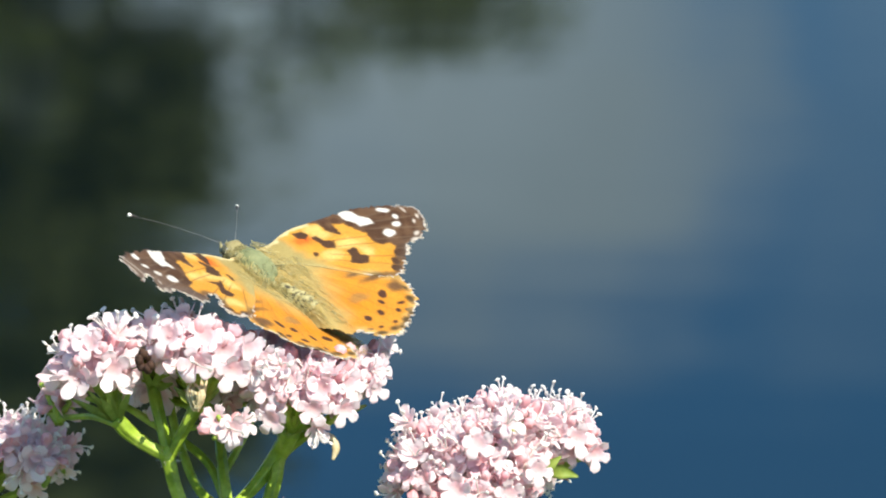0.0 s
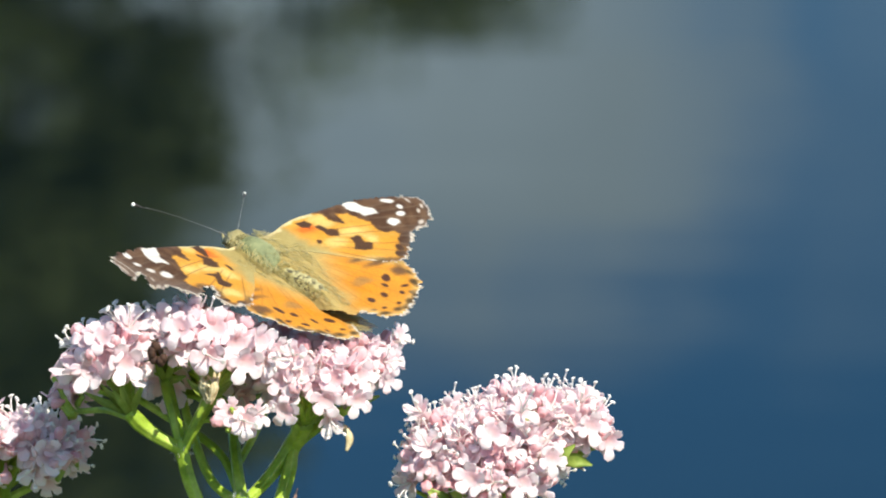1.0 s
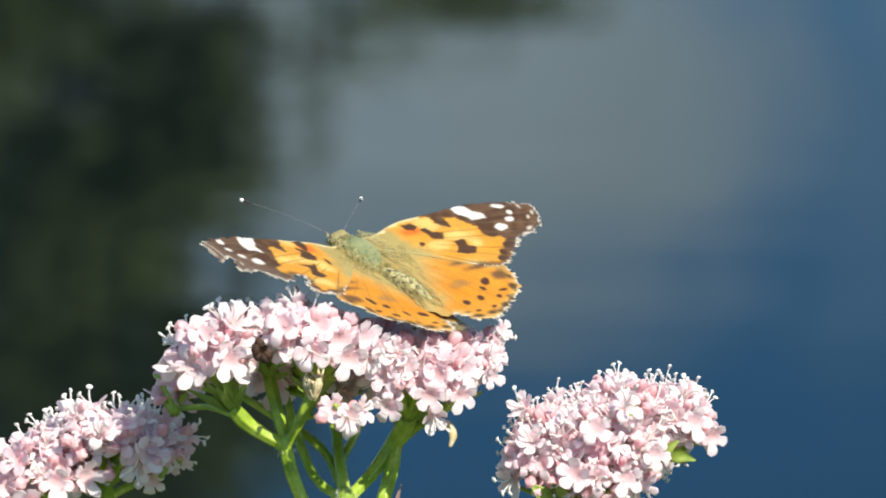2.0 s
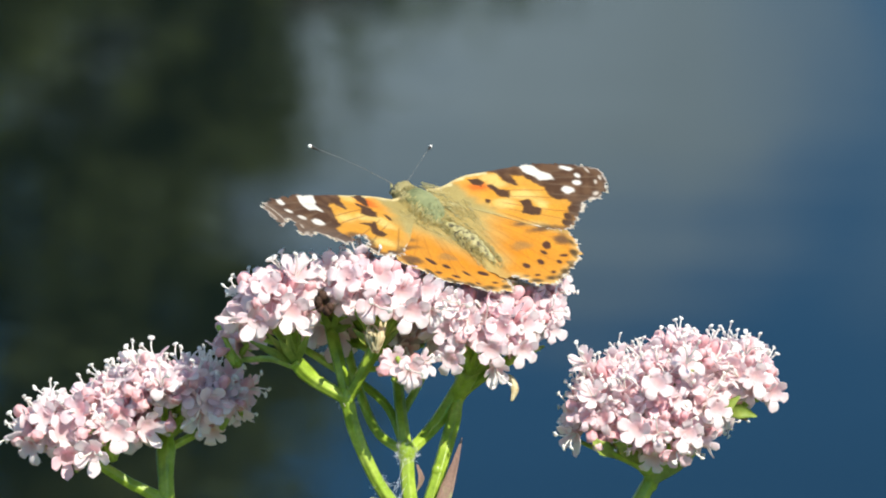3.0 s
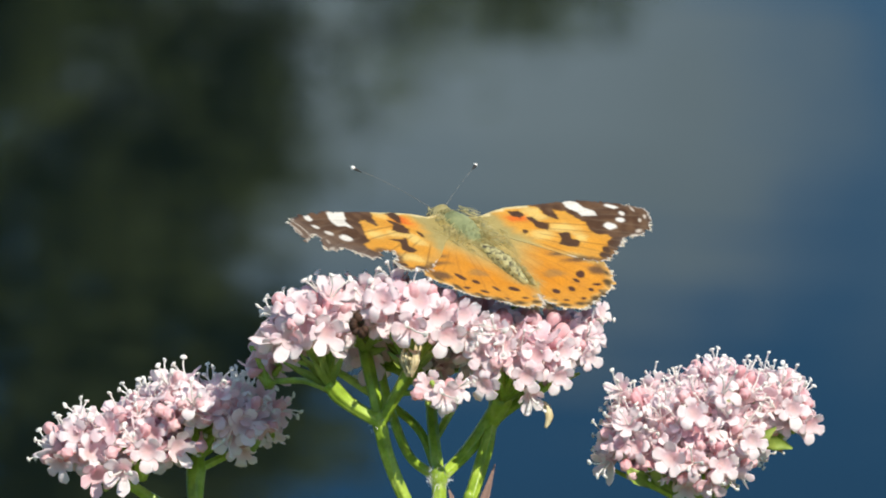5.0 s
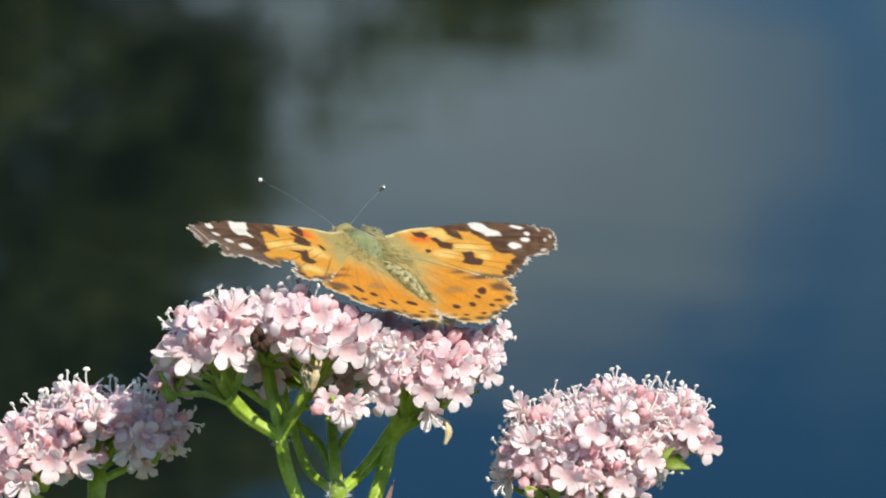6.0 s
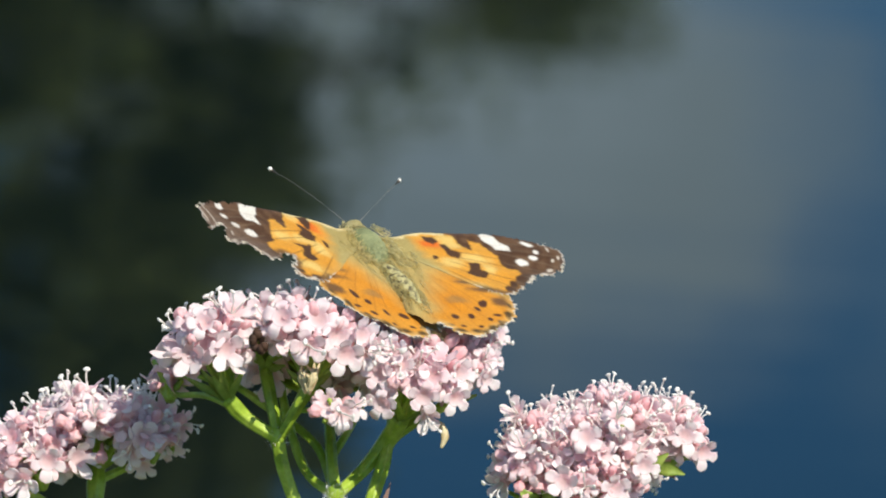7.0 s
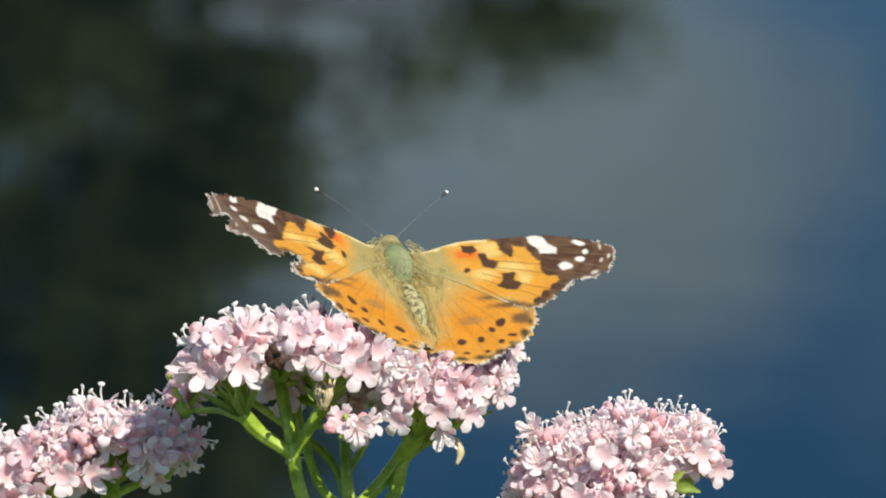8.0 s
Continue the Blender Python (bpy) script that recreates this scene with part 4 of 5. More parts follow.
CELL = (
    ((5.8, 3.6), (7.2, 3.9), (7.9, 2.9), (7.2, 1.9), (6.0, 2.1)),
    ((7.0, 3.8), (5.2, 3.5), (5.9, 1.9), (7.4, 1.0), (7.5, 2.5)))
# spots: place, half length, half width in millimetres, turn in degrees
WHITE = (
    ((20.6, 7.6, 0.95, 0.52, -8), (21.6, 5.8, 0.52, 0.36, 86), (21.1, 4.2, 0.62, 0.44, 30), (19.3, 2.6, 1.0, 0.72, 20)),
    ((20.0, 7.6, 0.85, 0.5, -40), (21.3, 5.6, 0.55, 0.42, 60), (20.7, 3.8, 0.66, 0.42, 40), (19.0, 2.2, 1.0, 0.66, 30)))
EDGE_WHITE = ((21.0, -0.4, 1.1, 0.36, -140), (22.3, 0.9, 0.7, 0.3, -150), (23.8, 4.6, 0.42, 0.2, 75), (23.2, 2.2, 0.6, 0.3, -133), (23.4, 7.2, 0.6, 0.18, 100), (24.7, 5.6, 0.45, 0.2, 85), (18.9, -4.6, 0.8, 0.3, -125), (19.6, -2.7, 0.6, 0.26, -120))
EDGE_WHITE_WORN = ((23.6, 6.4, 2.1, 0.13, 105), (24.9, 6.0, 1.2, 0.2, 110), (23.8, 1.2, 0.8, 0.3, 160), (21.7, -0.3, 1.0, 0.32, 80), (20.9, -2.3, 0.9, 0.28, 70), (18.4, -6.3, 0.7, 0.25, 100), (17.0, -7.6, 0.9, 0.22, 170), (22.6, 2.6, 0.5, 0.2, 120))
DARK_FORE = (
    ((6.9, -1.6, 0.55, 0.4, 65), (17.3, -3.9, 0.9, 0.6, 70), (16.6, -5.7, 1.0, 0.75, 70), (18.5, -2.2, 1.0, 0.6, 60)),
    ((7.1, -1.9, 0.75, 0.36, 100), (17.6, -5.8, 0.7, 0.5, 50), (15.8, -7.4, 0.8, 0.4, 10)))
PALE_FORE = ((8.9, 4.3, 1.5, 0.9, -150), (9.6, 2.9, 1.7, 1.0, -160), (12.5, 0.6, 2.1, 0.9, -164), (14.4, -1.2, 1.3, 0.9, 88), (9.0, -1.9, 1.7, 1.0, -153))
PALE_WORN = ((8.2, 3.9, 1.2, 0.8, -150), (10.6, -0.3, 1.5, 1.0, -160), (13.6, 0.9, 1.4, 0.8, -164), (9.2, -2.5, 1.5, 1.1, 88), (14.6, -5.2, 1.6, 1.2, -153))
RED = (
    ((6.3, 1.7, 1.1, 0.75, -160), (7.6, 2.2, 0.5, 0.4, 90)),
    ((6.6, 1.2, 1.1, 0.55, -120), (6.0, 2.0, 0.9, 0.5, -120)))
SPOT_HIND = ((12.1, -11.3, 0.8, 0.56, 72), (11.1, -13.1, 0.62, 0.46, 86), (9.9, -15.5, 0.62, 0.46, 86), (7.5, -16.7, 0.72, 0.52, 65))
GREY_HIND = ((8.3, -11.8, 1.5, 0.9, -158), (9.9, -6.4, 1.0, 0.5, -150))
DARK_HIND = ((9.9, -6.5, 0.9, 0.32, -150), (14.6, -9.7, 1.5, 1.0, -120), (12.6, -7.2, 2.2, 0.55, -150))
SUB_HIND = ((12.5, -15.3, 0.48, 0.36, 65), (13.8, -13.4, 0.6, 0.3, -163), (13.9, -15.2, 0.5, 0.38, 60), (10.9, -17.8, 0.42, 0.32, -134), (8.3, -19.0, 0.5, 0.34, -141), (6.6, -19.4, 0.45, 0.3, 170))
EDGE_HIND = ((15.3, -12.8, 0.7, 0.55, 95), (14.2, -16.0, 0.7, 0.45, 60), (12.5, -17.7, 0.8, 0.55, 50), (10.1, -19.3, 0.75, 0.45, 30), (7.8, -20.4, 0.85, 0.42, 5), (15.8, -10.2, 0.7, 0.4, 91), (5.0, -19.5, 0.6, 0.3, 10), (11.3, -19.0, 0.4, 0.3, 30))


def ripple(p, scale, seed):
    """Smooth noise from crossed waves, about -1 to 1."""
    out = np.zeros(len(p))
    rnd = np.random.RandomState(seed)
    for _ in range(9):
        k, a = rnd.normal(0, scale, 2), rnd.uniform(0, 6.28)
        out += np.sin(p @ k + a)
    return out / 4.5


def oval(p, item, soft=0.11):
    x, y, a, b, turn_ = item
    c, s = math.cos(radians(turn_)), math.sin(radians(turn_))
    dx, dy = p[:, 0] - x, p[:, 1] - y
    q = np.sqrt(((dx * c + dy * s) / a) ** 2 + ((dy * c - dx * s) / b) ** 2) + 0.2 * ripple(p, 3.5, int(abs(x * 31 + y * 17)))
    return 1 / (1 + np.exp(np.clip((q - 1) / (soft * 0.35 / max(b, 0.3)), -40, 40)))


def area(p, corners, soft=0.045):
    """Inside (1) or outside (0) of a polygon with soft, slightly ragged edges."""
    pts = np.array(corners)
    near, inside = np.full(len(p), 1e9), np.zeros(len(p), bool)
    for a, b in zip(pts, np.roll(pts, -1, 0)):
        ab, ap = b - a, p - a
        t = np.clip((ap @ ab) / (ab @ ab), 0, 1)
        near = np.minimum(near, np.linalg.norm(ap - t[:, None] * ab, axis=1))
        cross = ((a[1] > p[:, 1]) != (b[1] > p[:, 1])) & (p[:, 0] < (b[0] - a[0]) * (p[:, 1] - a[1]) / (b[1] - a[1] + 1e-12) + a[0])
        inside ^= cross
    d = np.where(inside, near, -near) + 0.14 * ripple(p, 4.0, len(corners))
    return 1 / (1 + np.exp(np.clip(-d / soft, -40, 40))), np.where(inside, near, 0)


def lay(colour, mask, paint):
    return colour + (np.array(paint) - colour) * mask[:, None]


def blur_step(v, lo, hi):
    t = np.clip((v - lo) / (hi - lo), 0, 1)
    return t * t * (3 - 2 * t)


def veins(p, centre, angles, start, width):
    """Thin lines that fan out from near the wing's root."""
    d = p - np.array(centre)
    r, a = np.hypot(d[:, 0], d[:, 1]), np.degrees(np.arctan2(d[:, 1], d[:, 0]))
    out = np.zeros(len(p))
    for v in angles:
        off = np.abs(a - v - 1.5 * np.sin(r * 0.25 + v)) * np.pi / 180 * r
        out = np.maximum(out, np.exp(-(off / width) ** 2) * blur_step(r, start, start + 2))
    return out


BROWN_SCALE, ORANGE, PALE, OLIVE = (0.088, 0.041, 0.018), (0.75, 0.29, 0.015), (0.84, 0.59, 0.18), (0.41, 0.36, 0.14)


def paint_fore(p, edge, worn):
    c = np.tile(np.array((0.76, 0.335, 0.028)), (len(p), 1))
    c = lay(c, 0.5 + 0.5 * ripple(p, 0.6, 3), (0.78, 0.40, 0.06))
    for item in PALE_WORN if worn else PALE_FORE:
        c = lay(c, 0.95 * oval(p, item, 0.5), PALE)
    root = 1 - blur_step(p[:, 0] + 0.55 * p[:, 1] + 0.7 * ripple(p, 1.2, 8), 3.4, 6.4)
    c = lay(c, 0.88 * root, OLIVE)
    hind_edge = 1 - blur_step(p[:, 1] + 0.33 * p[:, 0] + 0.3 * ripple(p, 1.5, 4), -2.8, -1.4)
    c = lay(c, (0.25 if worn else 0.75) * hind_edge * (p[:, 0] < 14), (0.50, 0.42, 0.18))
    c = lay(c, 0.6 * veins(p, (1, -1), (-24, -14, -5, 5, 13), 7, 0.1), BROWN_SCALE)
    for item in RED[worn]:
        c = lay(c, 0.9 * oval(p, item, 0.7), (0.82, 0.12, 0.008))
    tip = area(p, APEX[worn], 0.06)[0]
    c = lay(c, tip, BROWN_SCALE)
    rim = 1 - blur_step(edge + 0.25 * ripple(p, 2.5, 9), 0.25, 0.7)
    c = lay(c, rim * blur_step(p[:, 0], 8.5, 10) * (p[:, 1] > 3), (0.10, 0.05, 0.028))
    c = lay(c, rim * (p[:, 0] < 9) * (p[:, 1] > 0), (0.80, 0.66, 0.34))
    for item in DARK_FORE[worn]:
        c = lay(c, oval(p, item), BROWN_SCALE)
    for shape in (PATCH, BLOT, CELL):
        c = lay(c, area(p, shape[worn], 0.045)[0], BROWN_SCALE)
    outer = (1 - blur_step(edge, 0.35, 1.1)) * blur_step(p[:, 0] - 0.7 * p[:, 1], 16.5, 18.5)
    c = lay(c, 0.8 * outer, (0.10, 0.06, 0.037))
    c = lay(c, 0.4 * tip * blur_step(ripple(p, 1.7, 33), -0.3, 0.5), (0.22, 0.125, 0.065))
    # paler scales along the tip's veins
    c = lay(c, 0.3 * tip * veins(p, (4, 2), (-34, -27, -19, -11, -3, 5, 12, 19), 12, 0.12), (0.34, 0.25, 0.17))
    c = lay(c, area(p, BAR[worn], 0.04)[0], (0.86, 0.83, 0.76))
    c = lay(c, 0.5 * area(p, BAR[worn], 0.04)[0] * veins(p, (4, 2), (8, 16, 24, 32), 8, 0.07), (0.45, 0.36, 0.28))
    for item in WHITE[worn]:
        c = lay(c, oval(p, item), (0.88, 0.85, 0.79))
    for item in EDGE_WHITE_WORN if worn else EDGE_WHITE:
        c = lay(c, 0.8 * oval(p, item, 0.14), (0.80, 0.72, 0.62))
    fringe = (1 - blur_step(edge, 0.04, 0.26)) * blur_step(p[:, 0] - 0.7 * p[:, 1], 15.5, 17) * blur_step(ripple(p, 3.0, 12), -0.1, 0.15)
    c = lay(c, 0.9 * fringe, (0.78, 0.73, 0.66))
    if worn:
        c = lay(c, 0.35 * tip * blur_step(p[:, 0] - 0.4 * p[:, 1] + ripple(p, 1.6, 30), 17.0, 21), (0.25, 0.19, 0.15))
    return c


def paint_hind(p, edge, worn):
    c = np.tile(np.array(ORANGE), (len(p), 1))
    c = lay(c, 0.35 + 0.35 * ripple(p, 0.5, 5), (0.76, 0.36, 0.045))
    root = 1 - blur_step(p[:, 0] - 0.16 * p[:, 1] + 0.8 * ripple(p, 1.0, 2), 4.6, 9.6)
    c = lay(c, 0.85 * root, (0.50, 0.42, 0.16))
    top = blur_step(p[:, 1] + 0.45 * p[:, 0] + 0.3 * ripple(p, 1.4, 6), -2.4, -0.6)
    c = lay(c, 0.7 * top, (0.46, 0.38, 0.15))
    c = lay(c, 0.4 * veins(p, (1, -3), (-78, -68, -58, -48, -38, -28), 6, 0.11), (0.40, 0.15, 0.02))
    for item in GREY_HIND:
        c = lay(c, 0.55 * oval(p, item, 0.5), (0.25, 0.18, 0.08))
    for item in DARK_HIND:
        c = lay(c, 0.9 * oval(p, item, 0.4), (0.13, 0.07, 0.035))
    for item in SPOT_HIND + SUB_HIND:
        c = lay(c, oval(p, item), (0.09, 0.035, 0.018))
    border = (1 - blur_step(edge, 0.2, 1.3)) * blur_step(-p[:, 1], 8, 10) * blur_step(p[:, 0], 4, 6)
    c = lay(c, 0.6 * border, (0.80, 0.55, 0.20))
    cells = border * blur_step(ripple(p, 2.6, 51), 0.0, 0.3) * blur_step(p[:, 0], 9, 12)
    c = lay(c, 0.7 * cells, (0.16, 0.11, 0.05))
    for item in EDGE_HIND:
        c = lay(c, oval(p, item, 0.3), (0.085, 0.055, 0.022))
    fringe = (1 - blur_step(edge, 0.05, 0.26)) * blur_step(-p[:, 1], 7, 9) * blur_step(p[:, 0], 3.5, 5) * blur_step(ripple(p, 3.0, 14), -0.3, 0.0)
    c = lay(c, 0.9 * fringe, (0.85, 0.80, 0.68))
    return c


def wing(name, outline, paint, side, worn, ragged, parent, label):
    """A wing in its own plane: x outwards, y forwards, in millimetres; pleated along its veins, with a thin edge."""
    corners = [Vector((x, y, 0)) for x, y in outline]
    line = smooth_line(corners + [corners[0]], 18)[:-1]
    if worn and len(outline) > 25:
        line = [a.lerp(c, k / 18) for a, c in zip(corners, corners[1:] + corners[:1]) for k in range(18)]
    line = np.array([(v.x, v.y) for v in line])
    n = len(line)
    outer = blur_step(np.hypot(line[:, 0], line[:, 1]), 13, 17)
    saw = ripple(line, 5.0, 41 + worn) * 0.6 + ripple(line, 11.0, 77 + worn) * 0.5
    along = np.roll(line, -1, 0) - np.roll(line, 1, 0)
    out = np.stack([along[:, 1], -along[:, 0]], 1) / np.hypot(along[:, 0], along[:, 1])[:, None]
    turned = np.sum(line[:, 0] * np.roll(line[:, 1], -1) - line[:, 1] * np.roll(line[:, 0], -1))
    out *= 1 if turned > 0 else -1
    line = line + out * (ragged * outer * saw)[:, None]
    # a fine, even sheet inside the outline
    step = 0.15
    gx, gy = np.meshgrid(np.arange(line[:, 0].min(), line[:, 0].max(), step), np.arange(line[:, 1].min(), line[:, 1].max(), step * 0.866))
    gx = gx + (np.arange(len(gx)) % 2 * step * 0.5)[:, None]
    inner = np.stack([gx.ravel(), gy.ravel()], 1)
    inner = inner[area(inner, [tuple(v) for v in line])[1] > 0.6 * step]
    flat = [Vector(v) for v in np.concatenate([line, inner])]
    sheet, _, tris, origin, _, _ = geometry.delaunay_2d_cdt(flat, [(i, (i + 1) % n) for i in range(n)], [], 1, 1e-6)
    p = np.array([(v.x, v.y) for v in sheet])
    where = {o: i for i, known in enumerate(origin) for o in known}
    rim = [where[i] for i in range(n)]
    edge = area(p, [tuple(v) for v in line[::2]])[1]
    colour = paint(p, edge, worn)
    d = p - np.array((0.5, -1.5))
    r, a = np.hypot(d[:, 0], d[:, 1]), np.arctan2(d[:, 1], d[:, 0])
    z = 0.10 * np.cos(a * 21) * blur_step(r, 3, 12) + 0.0004 * r ** 2 + 0.10 * ripple(p, 0.35, 21)
    if outline is HIND:
        # the inner margin rolls down beside the abdomen
        z = z - (0.55 + 1.6 * blur_step(-p[:, 1], 8, 13)) * (1 - blur_step(p[:, 0], -0.9, 2.4)) - 0.3 * blur_step(-p[:, 1], 15, 22) * (1 - blur_step(p[:, 0], 2, 7))
        z = z - 0.08 * blur_step(p[:, 1] + 0.45 * p[:, 0], -5.5, -3.0)
    top = np.stack([side * p[:, 0], p[:, 1], z], 1) / 1000
    low = top - np.array((0, 0, 0.00006))
    m = len(p)
    a, b, c = tris[0]
    up = (p[b][0] - p[a][0]) * (p[c][1] - p[a][1]) - (p[b][1] - p[a][1]) * (p[c][0] - p[a][0]) > 0
    faces = [tuple(f) if up == (side > 0) else tuple(f)[::-1] for f in tris]
    faces += [tuple(m + i for i in f[::-1]) for f in faces]
    for j in range(n):
        q = (rim[j], m + rim[j], m + rim[(j + 1) % n], rim[(j + 1) % n])
        faces.append(q if (turned > 0) == (side > 0) else q[::-1])
    me = bpy.data.meshes.new(name)
    me.from_pydata(np.concatenate([top, low]).tolist(), [], faces)
    both = np.ones((2 * m, 4))
    both[:m, :3] = np.clip(colour, 0, 1)
    both[m:, :3] = np.clip(colour * 0.6 + 0.16, 0, 1)
    me.color_attributes.new("pigment", "FLOAT_COLOR", "POINT").data.foreach_set("color", both.ravel().astype(np.float32))
    me.materials.append(WING)
    me.shade_smooth()
    ob = new(name, me)
    ob.parent = parent
    rnd = random.Random(90 + worn + len(outline))
    bm = bmesh.new()
    chequer = ripple(line, 2.2, 60 + worn)
    roots = []
    for i in range(n):
        x, y = line[i]
        if outer[i] < 0.5 or x < 4 or (outline is not HIND and y > 0.55 * x - 4.2):
            continue
        outward = Vector((side * out[i][0], out[i][1], 0))
        for _ in range(3 if chequer[i] > 0.05 else 0):
            roots.append((Vector(top[rim[i]]) + outward.cross(Vector((0, 0, 1))) * rnd.uniform(-0.0001, 0.0001), outward))
    hairs(bm, roots, 0.00042, Vector((0, 0, 0)), rnd, 0.00004)
    if outline is HIND:
        down = bmesh.new()
        roots = [(Vector((side * rnd.uniform(0.6, 4.2), rnd.uniform(-17, -1.5), -0.02)) / 1000, Vector((side * 0.25, 0, 0.03))) for _ in range(900)]
        hairs(down, roots, 0.0015, Vector((0, -1.0, 0)), rnd, 0.000028)
        tagged(part("wing_hair", down, FUZZ, ob, "olive-buff hair at the wing root", smooth=False), kind="stuff")
    tagged(part("fringe", bm, FRINGE, ob, "cream-white wing fringe", smooth=False), kind="stuff")
    return tagged(ob, label)


def round_body(profile, sides=24, squash=1.0):
    """A body along y from (radius, y, height of its middle)."""
    bm = bmesh.new()
    rings = []
    for r, y, h in profile:
        rings.append([bm.verts.new((r * math.cos(a) / 1000, y / 1000, (h + squash * r * math.sin(a)) / 1000)) for a in (2 * math.pi * j / sides for j in range(sides))])
    for a, b in zip(rings, rings[1:]):
        for j in range(sides):
            k = (j + 1) % sides
            bm.faces.new((a[j], b[j], b[k], a[k]))
    bm.faces.new(rings[0])
    bm.faces.new(rings[-1][::-1])
    bmesh.ops.recalc_face_normals(bm, faces=bm.faces)
    return bm


def antenna(parent, side):
    """A slim shaft along y with a dark club and a pale tip."""
    bm = bmesh.new()
    line = smooth_line([Vector((0, 0, 0)), Vector((0, 0.0045, 0.00025)), Vector((0, 0.0090, 0.0003)), Vector((0, 0.0121, 0.0001))], 8)
    tube(bm, line, (0.00005, 0.000016, 0.000014, 0.00003), 7)
    a = part("antenna", bm, SHAFT, parent, "slim pale antenna with a dark club")
    bm = bmesh.new()
    turn_ = Matrix.Rotation(radians(-90), 4, "X")
    lathe(bm, [(0.00004, 0.0122), (0.00009, 0.0126), (0.00016, 0.0130), (0.00021, 0.0133), (0.00022, 0.01355)], 10, 0, turn_)
    part("club", bm, CLUB, a)
    bm = bmesh.new()
    lathe(bm, [(0.00022, 0.01352), (0.00026, 0.0137), (0.0002, 0.01388), (0, 0.01396)], 10, 0, turn_)
    part("tip", bm, TIP, a, "cream-white antenna tip")
    return a


def butterfly():
    rnd = random.Random(8)
    b = thing("butterfly", Matrix(), "orange butterfly with black-and-white wing tips basking on flowers", "butterfly")
    wings = []
    for side, word in ((1, FORE), (-1, FORE_WORN)):
        worn = int(side < 0)
        wings.append((
            wing("forewing", word, paint_fore, side, worn, 0.34 + 0.12 * worn, b, "orange forewing with a frayed dark tip and white spots" if worn else "orange forewing with a dark white-spotted tip"),
            wing("hindwing", HIND, paint_hind, side, worn, 0.34, b, "orange hindwing with black spots and pale fringe")))
    bm = round_body([(0.3, 1.7, -1.3), (1.2, 1.4, -1.3), (1.85, 0.7, -1.25), (2.25, -0.7, -1.15), (2.35, -2.2, -1.15), (2.15, -3.6, -1.25), (1.7, -4.7, -1.4), (1.1, -5.4, -1.6), (0.4, -5.7, -1.7)])
    part("thorax", bm, THORAX, b, "mossy green-grey hairy thorax")
    prof = []
    for i in range(40):
        t = i / 39
        y = -5.6 - 10.8 * t
        r = (1.3 + 0.35 * math.sin(min(1, t * 2.2) * 1.57)) * (1 - max(0, t - 0.45) ** 1.6 * 1.9) * (1 + 0.05 * math.cos(t * 8 * 6.28))
        prof.append((max(0.15, r), y, -1.5 + 1.7 * t ** 0.7))
    part("abdomen", round_body(prof), ABDOMEN, b, "ringed olive and black abdomen")
    head = part("head", round_body([(0.3, 3.7, -1.3), (1.0, 3.5, -1.3), (1.5, 2.9, -1.2), (1.6, 2.1, -1.3), (1.3, 1.4, -1.5), (0.4, 1.0, -1.5)]), FUZZ, b)
    for side in (-1, 1):
        bm = bmesh.new()
        bmesh.ops.create_uvsphere(bm, u_segments=14, v_segments=10, radius=0.00075)
        bmesh.ops.translate(bm, verts=bm.verts, vec=(side * 0.00105, 0.0028, -0.0012))
        part("eye", bm, EYE, head, "dark rounded eye")
        bm = bmesh.new()
        tube(bm, smooth_line([Vector((side * 0.0003, 0.0032, -0.0018)), Vector((side * 0.0005, 0.0040, -0.0016)), Vector((side * 0.0006, 0.0045, -0.0010))], 4), (0.0003, 0.00028, 0.00005), 7)
        part("palp", bm, FUZZ, head)
    feelers = [antenna(b, s) for s in (-1, 1)]
    # hair on the thorax and along the abdomen
    bm = bmesh.new()
    roots = []
    for _ in range(2200):
        y = rnd.uniform(-6.6, 3.6)
        r = 2.4 * math.sqrt(max(0.3, 1 - ((y + 2.4) / 6.4) ** 2))
        a = rnd.uniform(0.0, math.pi)
        if y > -5.6 and y < 1.0 and 0.6 < a < 2.54 and rnd.random() < 0.98:
            continue
        w = Vector((math.cos(a), 0, math.sin(a)))
        roots.append((Vector((w.x * r, y, -1.75 + w.z * r)) / 1000, w))
    hairs(bm, roots, 0.0008, Vector((0, -1.7, 0)), rnd, 0.00005)
    moss = bmesh.new()
    roots_ = []
    for _ in range(420):
        y, a = rnd.uniform(-5.4, 2.2), rnd.uniform(0.3, 2.85)
        r = 2.25 * math.sqrt(max(0.2, 1 - ((y + 1.9) / 4.6) ** 2))
        w = Vector((math.cos(a), 0, math.sin(a)))
        roots_.append((Vector((w.x * r, y, -1.25 + w.z * r)) / 1000, w))
    hairs(moss, roots_, 0.0006, Vector((0, -3.2, 0)), rnd, 0.00003)
    # the olive ruff between the thorax and the wings
    roots_ = []
    for _ in range(420):
        y, side = rnd.uniform(-6.5, 2.0), rnd.choice((-1, 1))
        roots_.append((Vector((side * rnd.uniform(1.5, 3.2), y, rnd.uniform(0.1, 0.7))) / 1000, Vector((side * 0.9, 0, 0.02))))
    hairs(bm, roots_, 0.0014, Vector((0, -1.0, 0)), rnd, 0.00005)
    tagged(part("thorax_hair", moss, MOSS, b, "short mossy green hair", smooth=False), kind="stuff")
    roots = []
    for _ in range(1100):
        y = rnd.uniform(-16.4, -6.0)
        a = rnd.choice((rnd.uniform(-0.1, 0.95), rnd.uniform(2.19, math.pi + 0.1)))
        r = 1.5 * (1 - max(0, (-y - 10.4) / 6.5) ** 2 * 0.7)
        h = -1.5 + 1.7 * max(0.0, (-y - 5.6) / 10.8) ** 0.7
        w = Vector((math.cos(a), 0, math.sin(a)))
        roots.append((Vector((w.x * r, y, h + w.z * r)) / 1000, w))
